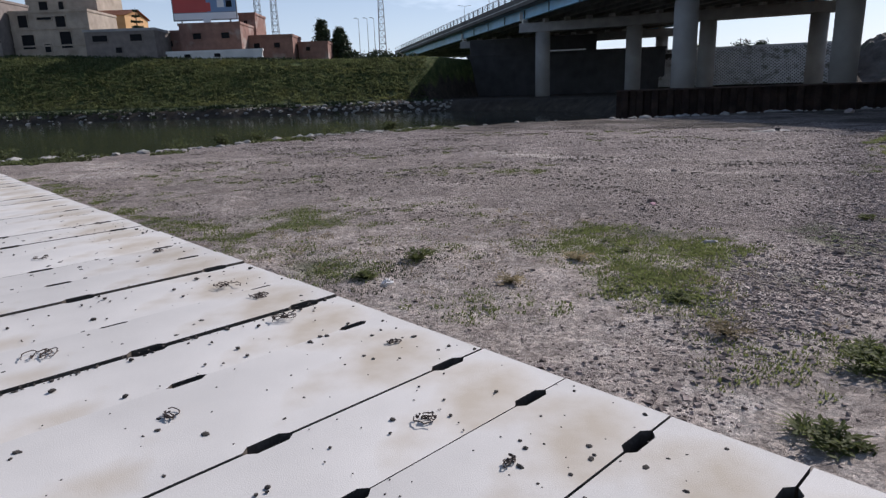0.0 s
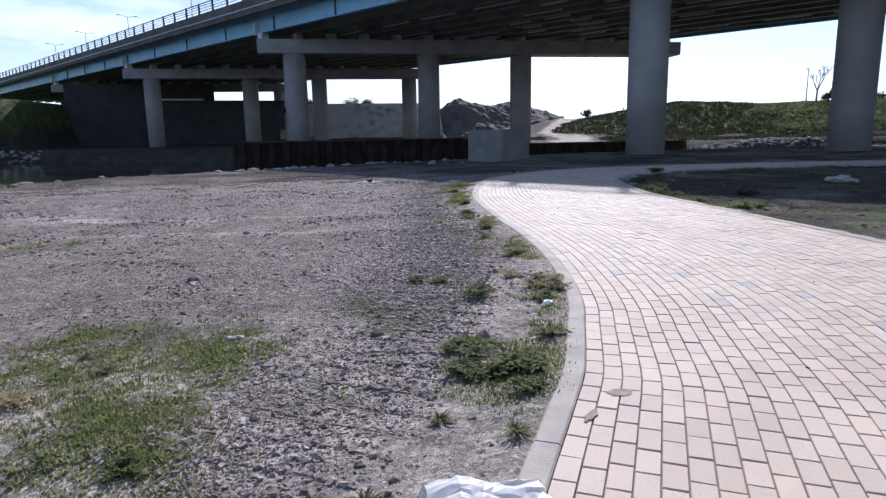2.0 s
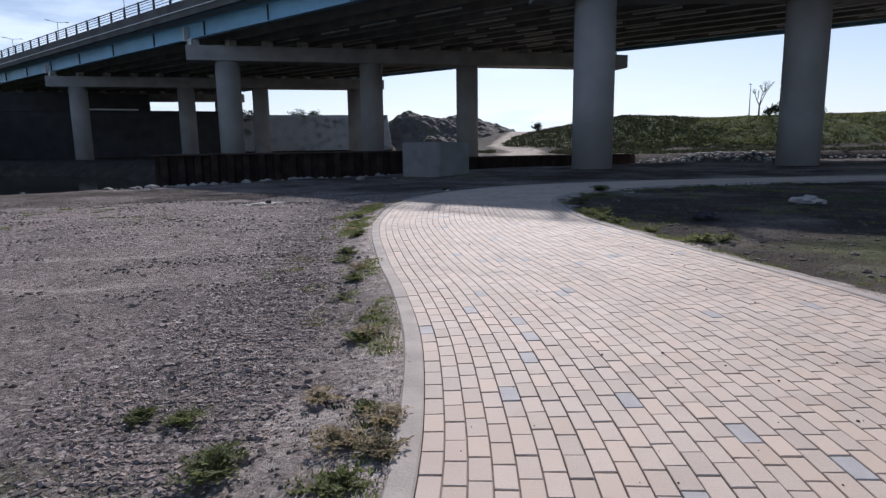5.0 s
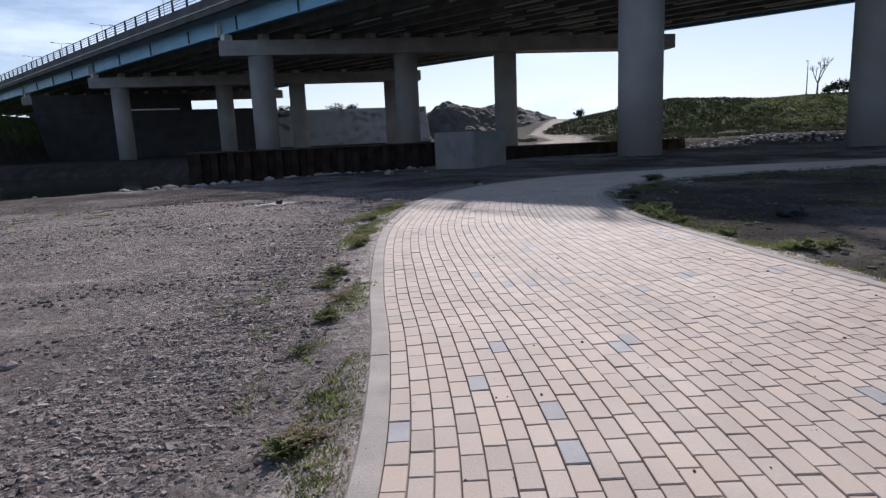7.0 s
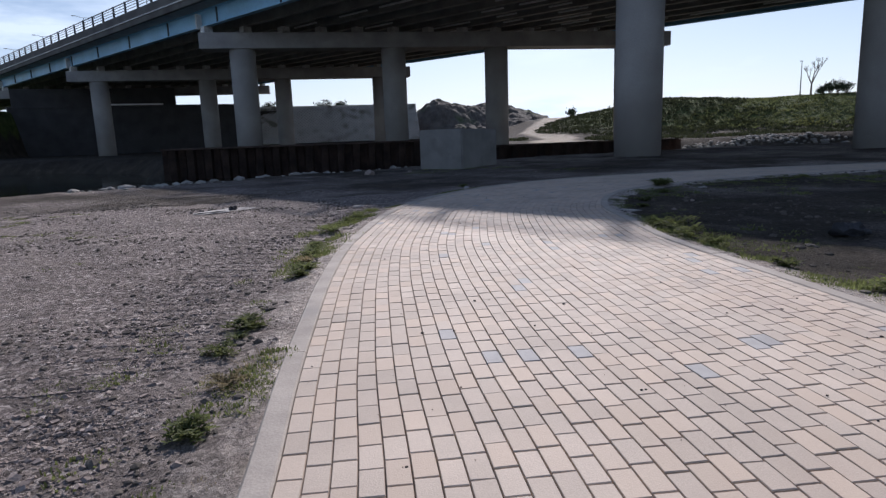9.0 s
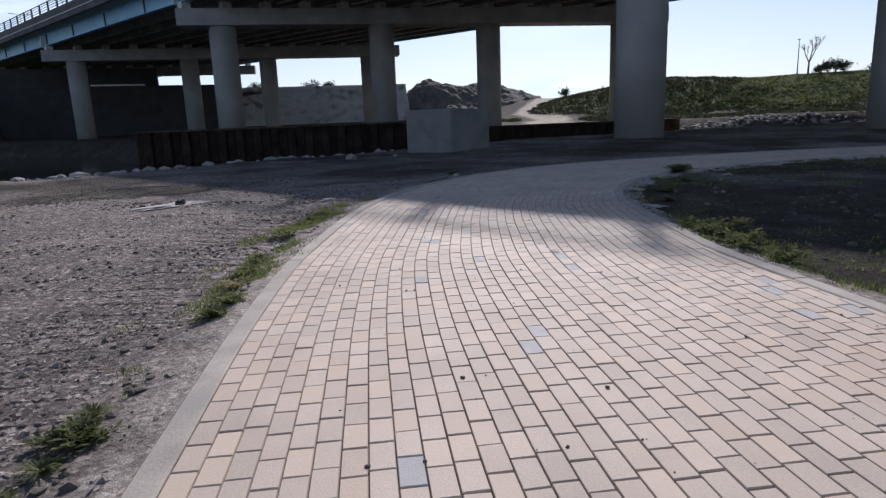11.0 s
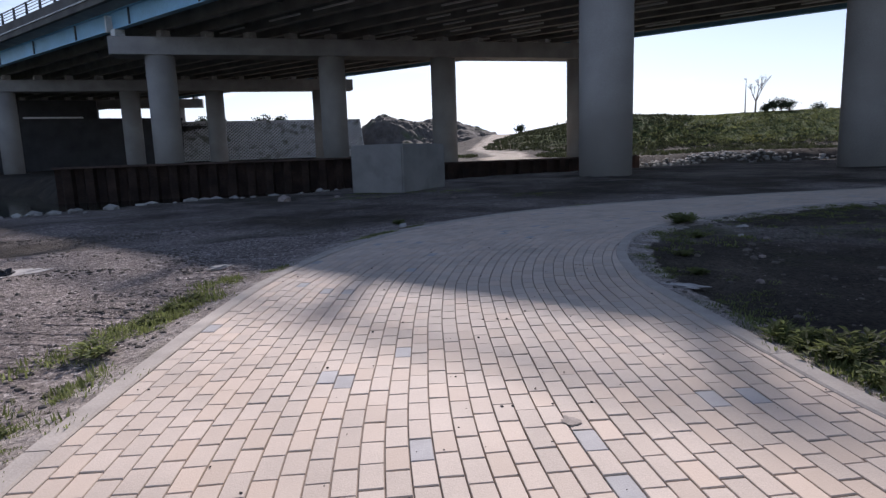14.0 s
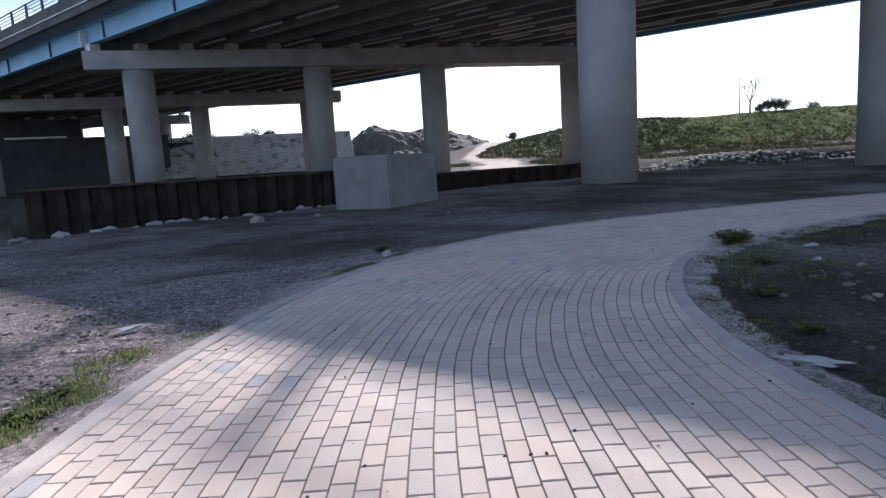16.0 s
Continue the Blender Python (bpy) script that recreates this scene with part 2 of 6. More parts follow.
def water_material():
    m = bpy.data.materials.new("murky river water")
    m.use_nodes = True
    n, l = m.node_tree.nodes, m.node_tree.links
    b = n["Principled BSDF"]
    b.inputs["Base Color"].default_value = (0.035, 0.042, 0.026, 1)
    b.inputs["Roughness"].default_value = 0.08
    b.inputs["Specular IOR Level"].default_value = 0.5
    tc = n.new("ShaderNodeTexCoord")
    nz = n.new("ShaderNodeTexNoise")
    nz.inputs["Scale"].default_value, nz.inputs["Detail"].default_value = 1.6, 4
    bp = n.new("ShaderNodeBump")
    bp.inputs["Strength"].default_value, bp.inputs["Distance"].default_value = 0.12, 0.05
    l.new(tc.outputs["Object"], nz.inputs["Vector"])
    l.new(nz.outputs["Fac"], bp.inputs["Height"])
    l.new(bp.outputs["Normal"], b.inputs["Normal"])
    return m


WATER = water_material()


def ground_material():
    """Gravel, bare soil, grass and pale track, mixed by the ground's own cover attributes."""
    m = bpy.data.materials.new("ground cover")
    m.use_nodes = True
    n, l = m.node_tree.nodes, m.node_tree.links
    b = n["Principled BSDF"]
    b.inputs["Roughness"].default_value = 0.95
    b.inputs["Specular IOR Level"].default_value = 0.15
    tc = n.new("ShaderNodeTexCoord")

    def noise_tex(scale, detail=6.0, rough=0.6):
        nd = n.new("ShaderNodeTexNoise")
        nd.inputs["Scale"].default_value, nd.inputs["Detail"].default_value = scale, detail
        nd.inputs["Roughness"].default_value = rough
        l.new(tc.outputs["Object"], nd.inputs["Vector"])
        return nd.outputs["Fac"]

    def ramp(fac, stops):
        r = n.new("ShaderNodeValToRGB")
        while len(r.color_ramp.elements) < len(stops):
            r.color_ramp.elements.new(0.5)
        for e, (at, c) in zip(r.color_ramp.elements, stops):
            e.position, e.color = at, (*c, 1)
        l.new(fac, r.inputs["Fac"])
        return r.outputs["Color"]

    def mix(fac, a, c):
        x = n.new("ShaderNodeMix")
        x.data_type = "RGBA"
        l.new(fac, x.inputs["Factor"])
        l.new(a, x.inputs[6])
        l.new(c, x.inputs[7])
        return x.outputs[2]

    def cover(name):
        a = n.new("ShaderNodeAttribute")
        a.attribute_name = name
        return a.outputs["Fac"]

    def sharpen(fac, tex, gain=3.0, amount=1.0):
        x = n.new("ShaderNodeMath")
        x.operation = "MULTIPLY_ADD"
        x.inputs[1].default_value, x.inputs[2].default_value = amount, -0.5 * amount
        l.new(tex, x.inputs[0])
        y = n.new("ShaderNodeMath")
        y.operation = "ADD"
        l.new(fac, y.inputs[0])
        l.new(x.outputs[0], y.inputs[1])
        z = n.new("ShaderNodeMapRange")
        z.inputs["From Min"].default_value, z.inputs["From Max"].default_value = 0.5 - 0.5 / gain, 0.5 + 0.5 / gain
        l.new(y.outputs[0], z.inputs["Value"])
        return z.outputs["Result"]

    pebble = n.new("ShaderNodeTexVoronoi")
    pebble.inputs["Scale"].default_value = 38.0
    warp = n.new("ShaderNodeTexNoise")
    warp.inputs["Scale"].default_value, warp.inputs["Detail"].default_value = 12.0, 4.0
    l.new(tc.outputs["Object"], warp.inputs["Vector"])
    wv = n.new("ShaderNodeMix")
    wv.data_type = "VECTOR"
    wv.inputs["Factor"].default_value = 0.12
    l.new(tc.outputs["Object"], wv.inputs[4])
    l.new(warp.outputs["Color"], wv.inputs[5])
    l.new(wv.outputs[1], pebble.inputs["Vector"])
    pv = n.new("ShaderNodeSeparateColor")
    l.new(pebble.outputs["Color"], pv.inputs["Color"])
    gravel = ramp(pv.outputs[0], ((0.0, (0.12, 0.1, 0.09)), (0.5, (0.235, 0.196, 0.176)), (0.82, (0.33, 0.28, 0.25)), (1.0, (0.50, 0.44, 0.40))))
    soil = ramp(noise_tex(3.2, 9.0, 0.7), ((0.3, (0.30, 0.25, 0.213)), (0.5, (0.46, 0.395, 0.343)), (0.7, (0.63, 0.565, 0.505))))
    grass = ramp(noise_tex(0.55, 9.0, 0.75), ((0.3, (0.04, 0.056, 0.018)), (0.5, (0.075, 0.098, 0.03)), (0.62, (0.12, 0.135, 0.05)), (0.78, (0.19, 0.165, 0.085))))
    track = ramp(noise_tex(0.8, 8.0, 0.7), ((0.3, (0.34, 0.28, 0.21)), (0.7, (0.52, 0.46, 0.38))))
    # dark earth, set lower still to hold some of the shade under the bridge
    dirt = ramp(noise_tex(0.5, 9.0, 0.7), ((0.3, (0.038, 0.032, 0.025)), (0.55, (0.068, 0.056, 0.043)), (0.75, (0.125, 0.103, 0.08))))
    earth = ramp(noise_tex(7.0, 12.0, 0.78), ((0.28, (0.128, 0.106, 0.093)), (0.5, (0.262, 0.221, 0.193)), (0.72, (0.42, 0.362, 0.315))))
    tex = noise_tex(1.3, 8.0, 0.7)
    col = mix(sharpen(cover("earth"), noise_tex(1.8, 8.0, 0.7), 2.2, 1.0), gravel, earth)
    col = mix(sharpen(cover("soil"), tex, 2.0, 1.1), col, soil)
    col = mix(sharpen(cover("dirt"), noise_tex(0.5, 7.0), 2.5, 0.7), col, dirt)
    col = mix(sharpen(cover("grass"), noise_tex(0.7, 9.0, 0.75), 2.4, 0.9), col, grass)
    col = mix(sharpen(cover("track"), noise_tex(0.6, 7.0), 3.0, 0.6), col, track)
    tone = n.new("ShaderNodeMapRange")
    tone.inputs["To Min"].default_value, tone.inputs["To Max"].default_value = 0.3, 1.7
    l.new(noise_tex(0.9, 10.0, 0.72), tone.inputs["Value"])
    hs = n.new("ShaderNodeHueSaturation")
    l.new(tone.outputs["Result"], hs.inputs["Value"])
    l.new(col, hs.inputs["Color"])
    grit = n.new("ShaderNodeMapRange")
    grit.inputs["To Min"].default_value, grit.inputs["To Max"].default_value = 0.62, 1.38
    l.new(pv.outputs[2], grit.inputs["Value"])
    hs2 = n.new("ShaderNodeHueSaturation")
    l.new(grit.outputs["Result"], hs2.inputs["Value"])
    l.new(hs.outputs["Color"], hs2.inputs["Color"])
    sand = n.new("ShaderNodeMapRange")
    sand.inputs["From Min"].default_value, sand.inputs["From Max"].default_value = 0.3, 0.7
    sand.inputs["To Min"].default_value, sand.inputs["To Max"].default_value = 0.72, 1.28
    l.new(noise_tex(75.0, 4.0, 0.7), sand.inputs["Value"])
    hs3 = n.new("ShaderNodeHueSaturation")
    l.new(sand.outputs["Result"], hs3.inputs["Value"])
    l.new(hs2.outputs["Color"], hs3.inputs["Color"])
    l.new(hs3.outputs["Color"], b.inputs["Base Color"])
    add = n.new("ShaderNodeMath")
    add.operation = "ADD"
    mul = n.new("ShaderNodeMath")
    mul.operation = "MULTIPLY"
    mul.inputs[1].default_value = 0.35
    l.new(pv.outputs[1], mul.inputs[0])
    l.new(mul.outputs[0], add.inputs[0])
    coarse = n.new("ShaderNodeMath")
    coarse.operation = "MULTIPLY_ADD"
    coarse.inputs[1].default_value = 2.2
    l.new(noise_tex(2.6, 6.0, 0.7), coarse.inputs[0])
    l.new(noise_tex(12.0, 10.0, 0.8), coarse.inputs[2])
    l.new(coarse.outputs[0], add.inputs[1])
    bp = n.new("ShaderNodeBump")
    bp.inputs["Strength"].default_value, bp.inputs["Distance"].default_value = 1.0, 0.05
    l.new(add.outputs[0], bp.inputs["Height"])
    l.new(bp.outputs["Normal"], b.inputs["Normal"])
    return m


GROUND = ground_material()


# ---------------------------------------------------------------- building helpers
def part(name, bm, material, parent=None, label="", smooth=False):
    """Links a bmesh as one mesh object, under a thing or part if one is given."""
    me = bpy.data.meshes.new(name)
    bm.normal_update()
    bm.to_mesh(me)
    bm.free()
    me.materials.append(material)
    if smooth:
        me.polygons.foreach_set("use_smooth", [True] * len(me.polygons))
    ob = new(name, me)
    ob.parent = parent
    if label:
        tagged(ob, label)
    return ob


def thing(name, label, category, at=(0, 0, 0), turn=0.0, group="", kind=""):
    ob = new(name)
    ob.matrix_world = pose(*at, 0, 0, turn)
    return tagged(ob, label, category, group, kind)


def box(bm, size, at=(0, 0, 0), turn=None, bevel=0.0):
    m = Matrix.Translation(at) @ (turn or Matrix()) @ Matrix.Diagonal((*size, 1))
    vs = bmesh.ops.create_cube(bm, size=1.0, matrix=m)["verts"]
    if bevel:
        es = list({e for v in vs for e in v.link_edges})
        bmesh.ops.bevel(bm, geom=es, offset=bevel, segments=2, affect="EDGES", profile=0.6)
    return vs


def rod(bm, a, b, r0, r1=None, sides=8, caps=True):
    a, b = Vector(a), Vector(b)
    m = Matrix.Translation((a + b) / 2) @ (b - a).to_track_quat("Z", "Y").to_matrix().to_4x4()
    bmesh.ops.create_cone(bm, cap_ends=caps, segments=sides, radius1=r0, radius2=r0 if r1 is None else r1, depth=(b - a).length, matrix=m)


def extrude_profile(bm, profile, a, b, side):
    """A bar of constant section from a to b; profile points are (across, up), across along side."""
    a, b, side = Vector(a), Vector(b), Vector(side)
    up = Vector((0, 0, 1))
    ends = [[bm.verts.new(o + side * u + up * w) for u, w in profile] for o in (a, b)]
    k = len(profile)
    for i in range(k):
        bm.faces.new((ends[0][i], ends[0][(i + 1) % k], ends[1][(i + 1) % k], ends[1][i]))
    bm.faces.new(ends[0][::-1])
    bm.faces.new(ends[1])
    bmesh.ops.recalc_face_normals(bm, faces=bm.faces[:])


def mesh_from(name, verts, faces, material, parent=None, smooth=False):
    me = bpy.data.meshes.new(name)
    me.from_pydata(verts, [], faces)
    me.materials.append(material)
    if smooth:
        me.polygons.foreach_set("use_smooth", [True] * len(me.polygons))
    ob = new(name, me)
    ob.parent = parent
    return ob


def spline(points, step):
    """Even steps along a smooth curve through the points."""
    p = [np.array(q, float) for q in points]
    p = [2 * p[0] - p[1]] + p + [2 * p[-1] - p[-2]]
    out = []
    for i in range(1, len(p) - 2):
        for s in np.linspace(0, 1, 24, endpoint=False):
            out.append(0.5 * (2 * p[i] + (p[i + 1] - p[i - 1]) * s + (2 * p[i - 1] - 5 * p[i] + 4 * p[i + 1] - p[i + 2]) * s ** 2
                              + (3 * p[i] - p[i - 1] - 3 * p[i + 1] + p[i + 2]) * s ** 3))
    out.append(p[-2])
    out = np.array(out)
    d = np.r_[0, np.cumsum(np.linalg.norm(np.diff(out, axis=0), axis=1))]
    s = np.arange(0, d[-1], step)
    return np.stack([np.interp(s, d, out[:, k]) for k in range(out.shape[1])], 1)


def signed_distance(x, y, line):
    """Distance of the points to a polyline, positive to its left."""
    best, sign = np.full(x.shape, 1e9), np.ones(x.shape)
    for (ax, ay), (bx, by) in zip(line[:-1], line[1:]):
        ex, ey = bx - ax, by - ay
        t = np.clip(((x - ax) * ex + (y - ay) * ey) / (ex * ex + ey * ey), 0, 1)
        dx, dy = x - ax - t * ex, y - ay - t * ey
        d = np.hypot(dx, dy)
        s = np.where(ex * dy - ey * dx >= 0, 1.0, -1.0)
        near = d < best
        best, sign = np.where(near, d, best), np.where(near, s, sign)
    return best * sign


def step01(v, lo, hi):
    t = np.clip((v - lo) / (hi - lo), 0, 1)
    return t * t * (3 - 2 * t)


_rng = np.random.RandomState(4)
_tab = _rng.rand(256, 256)


def rough(x, y, size, octaves=4):
    """Smooth value noise in -1..1."""
    out, amp, tot = np.zeros_like(x), 1.0, 0.0
    for o in range(octaves):
        u, v = x / size * 2 ** o + 17.3 * o, y / size * 2 ** o + 5.1 * o
        iu, iv = np.floor(u).astype(int), np.floor(v).astype(int)
        fu, fv = u - iu, v - iv
        fu, fv = fu * fu * (3 - 2 * fu), fv * fv * (3 - 2 * fv)
        g = lambda a, b: _tab[a % 256, b % 256]
        out += amp * ((g(iu, iv) * (1 - fu) + g(iu + 1, iv) * fu) * (1 - fv) + (g(iu, iv + 1) * (1 - fu) + g(iu + 1, iv + 1) * fu) * fv)
        tot += amp
        amp *= 0.55
    return out / tot * 2 - 1


# ---------------------------------------------------------------- plan
# the curved path between its two kerbs
KERB_L = [(2.95, 3.0), (3.55, 4.15), (4.2, 5.15), (4.83, 6.04), (5.14, 6.47), (5.40, 6.83), (5.62, 7.14), (5.86, 7.56), (6.10, 8.0), (6.37, 8.5), (6.71, 9.33),
          (7.14, 10.65), (7.47, 12.1), (7.68, 13.3), (7.90, 14.4), (8.22, 15.87), (8.66, 17.5), (9.17, 18.9), (9.61, 20.0), (10.2, 21.25), (11.2, 22.75),
          (12.5, 24.12), (13.95, 25.05), (15.45, 25.68), (16.9, 25.92), (18.4, 25.98), (21.65, 25.7), (24.9, 25.1), (34.0, 22.6), (46.0, 18.0)]
KERB_R = [(9, 1.6), (9.66, 4.42), (10.46, 7.22), (11.01, 9.32), (11.36, 11.02), (11.69, 13.11), (11.88, 14.12), (12.07, 15.12), (12.31, 16.32), (12.63, 17.28), (12.92, 18.08),
          (13.38, 19.34), (13.97, 20.4), (14.58, 21.16), (15.5, 22.01), (16.82, 22.64), (18.29, 22.91), (20.05, 23.12), (21.91, 23.07), (25.52, 22.44), (33.53, 19.98), (45.03, 15.38)]
kerb_l, kerb_r = spline(KERB_L, 0.25), spline(KERB_R, 0.25)
# river banks, the near one and the far one, both from west to east
NEAR_BANK = [(-400, -40), (-60, 2), (-30, 9), (-14.2, 15.9), (-11.6, 18.0), (-10.2, 21.3), (-7.8, 25.3), (-4.5, 29.3), (-0.5, 32.4), (4.0, 33.6), (8.4, 36.4), (12.0, 37.4), (15.0, 39.4),
             (24, 44), (36, 45.5), (52, 43), (70, 34), (110, 12), (400, -120)]
FAR_BANK = [(-500, -40), (-120, 65), (-80, 76), (-45, 86), (-23, 91), (-10, 86), (-1, 74), (2.5, 61), (20, 60), (42, 59.5), (58, 67), (72, 71), (80, 64), (120, 40), (400, -90)]
WATER_Z = -1.2
# levee frame: across runs along the far bank, deep runs away from it
LEV_O, LEV_R, LEV_F = np.array((2.75, 2.41)), np.array((0.9594, 0.2821)), np.array((-0.2821, 0.9594))


def levee(u, d):
    return tuple(LEV_O + LEV_R * u + LEV_F * d)


def ground_height(x, y):
    near, far = signed_distance(x, y, NEAR_BANK), signed_distance(x, y, FAR_BANK)
    u, d = (x - LEV_O[0]) * LEV_R[0] + (y - LEV_O[1]) * LEV_R[1], (x - LEV_O[0]) * LEV_F[0] + (y - LEV_O[1]) * LEV_F[1]
    plateau = -0.05 + 0.035 * rough(x, y, 0.9, 2) + 0.05 * rough(x, y, 5.0, 3) + 0.022 * rough(x, y, 0.34, 2) + 0.03 * np.maximum(rough(0.45 * x + 0.1 * y, y, 0.6, 3) - 0.1, 0)
    bank = step01(near + 0.8 * rough(x, y, 2.5), -0.3, 2.6)
    z = plateau * (1 - bank) - 2.4 * bank
    rise = step01(far + 0.5 * rough(x, y, 3.0), -3.0, 1.0)
    flat = 0.15 + 0.12 * rough(x, y, 4.0)
    z = np.where(far > -3.5, -2.4 * (1 - rise) + flat * rise, z)
    # levee of the far bank, west of the abutment wall
    west = 1 - step01(x - 0.12 * (y - 120), -29.0, -27.0)
    crest = 7.6 + 2.6 * step01(-u, 10, 95)
    lift = step01(d + 0.9 * rough(x, y, 6.0), 97, 117) * (far > 0)
    z = z + west * lift * (crest - 0.2) + west * lift * (1 - lift) * 1.2 * rough(x, y, 5.0)
    # fill behind the abutment wall and the lattice slope
    mid = step01(x - 0.12 * (y - 120), -29.0, -27.0) * (1 - step01(x, 40.0, 44.0))
    z = z + mid * step01(y, 133.2, 134.0) * 6.9
    # spoil heap, far mounds and the green hill to the east
    z = z + 4.6 * step01(y, 98, 150) * np.exp(-((x - 75) / 17.0) ** 2) * (far > 4)
    z = z + 4.5 * np.exp(-(((x - 88) / 16.0) ** 2 + ((y - 215) / 14.0) ** 2))
    hill = step01(x * 0.707 - y * 0.707 + 34, -14, 18) * step01(x * 0.62 + y * 0.78, 116, 140)
    z = z + hill * (5.9 + 0.7 * rough(x, y, 14.0)) * (far > 4)
    # bed under path and slabs
    kl, kr = signed_distance(x, y, [tuple(q) for q in kerb_l[::4]]), -signed_distance(x, y, [tuple(q) for q in kerb_r[::4]])
    beside = np.maximum(np.exp(-(np.clip(kl - 0.14, 0, 9) / 0.3) ** 2) * (kl > 0), np.exp(-(np.clip(kr - 0.14, 0, 9) / 0.3) ** 2) * (kr > 0)) * (near < -1)
    z = z + beside * (0.004 + 0.012 * rough(x, y, 0.5) - z)
    inside = (kl < 0.06) & (kr < 0.06) & (y < 30)
    z = np.where(inside, -0.09, z)
    a, b = (x - SLAB_O[0]) * SLAB_E[0] + (y - SLAB_O[1]) * SLAB_E[1], (x - SLAB_O[0]) * SLAB_J[0] + (y - SLAB_O[1]) * SLAB_J[1]
    z = np.where((b < 0.2) & (b > -8.4) & (a > -41) & (a < 0.8), np.minimum(z, -0.015), z)
    z = np.where((b < -0.12) & (b > -8.2) & (a > -41) & (a < 0.57), -0.32, z)
    return z, near, far, u, d, west, lift, hill


# the slab apron: its straight edge runs along SLAB_E, the planks run back along -SLAB_J
SLAB_O, SLAB_E, SLAB_J = np.array((3.489, 4.799)), np.array((0.8636, -0.5042)), np.array((0.5042, 0.8636))


# ---------------------------------------------------------------- ground, one sheet to the horizon
def graded(lo, hi, fine, reach, grow):
    v = list(np.arange(lo, hi + fine / 2, fine))
    s, a, b = fine, v[0], v[-1]
    left, right = [], []
    while b < reach:
        s = min(s * grow, 90)
        a, b = a - s, b + s
        left.append(a)
        right.append(b)
    return np.array(left[::-1] + v + right)


GRID = []


def build_ground():
    xs = graded(-11.0, 24.0, 0.1, 1500, 1.02)
    ys = graded(4.0, 36.0, 0.1, 1500, 1.02)
    x, y = np.meshgrid(xs, ys)
    z, near, far, u, d, west, lift, hill = ground_height(x, y)
    GRID.extend((xs, ys, z))
    nx, ny = len(xs), len(ys)
    idx = np.arange(nx * ny).reshape(ny, nx)
    quads = np.stack([idx[:-1, :-1], idx[:-1, 1:], idx[1:, 1:], idx[1:, :-1]], -1).reshape(-1, 4)
    me = bpy.data.meshes.new("ground")
    me.vertices.add(nx * ny)
    me.vertices.foreach_set("co", np.stack([x, y, z], -1).ravel())
    me.loops.add(quads.size)
    me.loops.foreach_set("vertex_index", quads.ravel())
    me.polygons.add(len(quads))
    me.polygons.foreach_set("loop_start", np.arange(0, quads.size, 4))
    me.polygons.foreach_set("use_smooth", np.ones(len(quads), bool))
    me.update(calc_edges=True)
    kl = signed_distance(x, y, [tuple(q) for q in kerb_l[::4]])
    kr = -signed_distance(x, y, [tuple(q) for q in kerb_r[::4]])
    onnear = near < 0.5
    edge = np.exp(-np.clip(kl, 0, 9) / 0.75) * (kl > 0) + np.exp(-np.clip(kr, 0, 9) / 1.1) * (kr > 0)
    b = (x - SLAB_O[0]) * SLAB_J[0] + (y - SLAB_O[1]) * SLAB_J[1]
    strip = np.exp(-((b - 1.6) / 1.7) ** 2) * (0.35 + 0.65 * step01((x - SLAB_O[0]) * SLAB_E[0] + (y - SLAB_O[1]) * SLAB_E[1], -4.5, -1.5))
    band = np.exp(-((kl - 1.5) / 0.8) ** 2) * (kl > 0) * step01(y, 8.5, 11.0)
    ruts = sum(np.exp(-(signed_distance(x, y, q) / 0.22) ** 2) for q in ([(1.0, 14.6), (3.2, 14.0), (5.0, 13.65), (6.6, 13.7)], [(0.0, 16.8), (3.0, 16.0), (6.5, 15.6)]))
    sandy = np.minimum(1.3, sum(np.exp(-(((x - px) / 0.8) ** 2 + ((y - py) / 0.6) ** 2)) for px, py in ((4.0, 6.3), (2.4, 7.5), (3.2, 6.5), (2.0, 6.7), (3.7, 6.8), (1.2, 7.6))))
    soil = np.clip(0.62 * sandy + 0.6 * ruts + 0.13 - 0.4 * band + 0.8 * edge + 0.8 * strip + 0.5 * rough(x, y, 3.0), 0, 1) * onnear
    patch = sum(np.exp(-(((x - px) / pr) ** 2 + ((y - py) / (0.7 * pr)) ** 2)) for px, py, pr in (
        (2.7, 9.1, 0.6), (2.2, 8.4, 0.5), (3.4, 8.6, 0.8), (2.8, 7.3, 0.5), (3.3, 7.5, 0.7), (3.9, 7.7, 0.6), (-0.7, 8.8, 0.8), (-1.8, 9.6, 0.8),
        (-2.7, 8.8, 0.6), (0.4, 7.3, 0.6), (4.7, 9.2, 0.7), (4.6, 8.8, 0.5), (5.0, 8.5, 0.5), (5.4, 10.0, 0.5), (3.3, 7.2, 0.4)))
    grass = np.clip(0.30 * edge + np.minimum(patch, 1) * (0.34 + 0.6 * rough(x, y, 0.6)) + 0.16 * strip - 0.2 * sandy + 0.34 * rough(x, y, 1.2), 0, 0.62) * onnear
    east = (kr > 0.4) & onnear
    grass = np.where(east, np.clip(0.32 + 0.5 * rough(x, y, 3.5), 0, 0.8), grass)
    onfar = far > 0.5
    grass = np.where(onfar & (west > 0.5), np.clip(0.55 + 0.5 * lift + 0.2 * rough(x, y, 9.0), 0, 1), grass)
    grass = np.where(onfar & (west <= 0.5), np.clip(1.9 * hill + 0.15 + 0.2 * rough(x, y, 9.0), 0, 1), grass)
    dirt = np.where(onfar, 1.0, np.clip(step01(near, -1.2, 1.0), 0, 1))
    # beyond the path: brown soil patches, plus bridge shade painted in as dirt cover
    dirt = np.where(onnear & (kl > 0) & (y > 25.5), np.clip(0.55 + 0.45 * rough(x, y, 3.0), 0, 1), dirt)
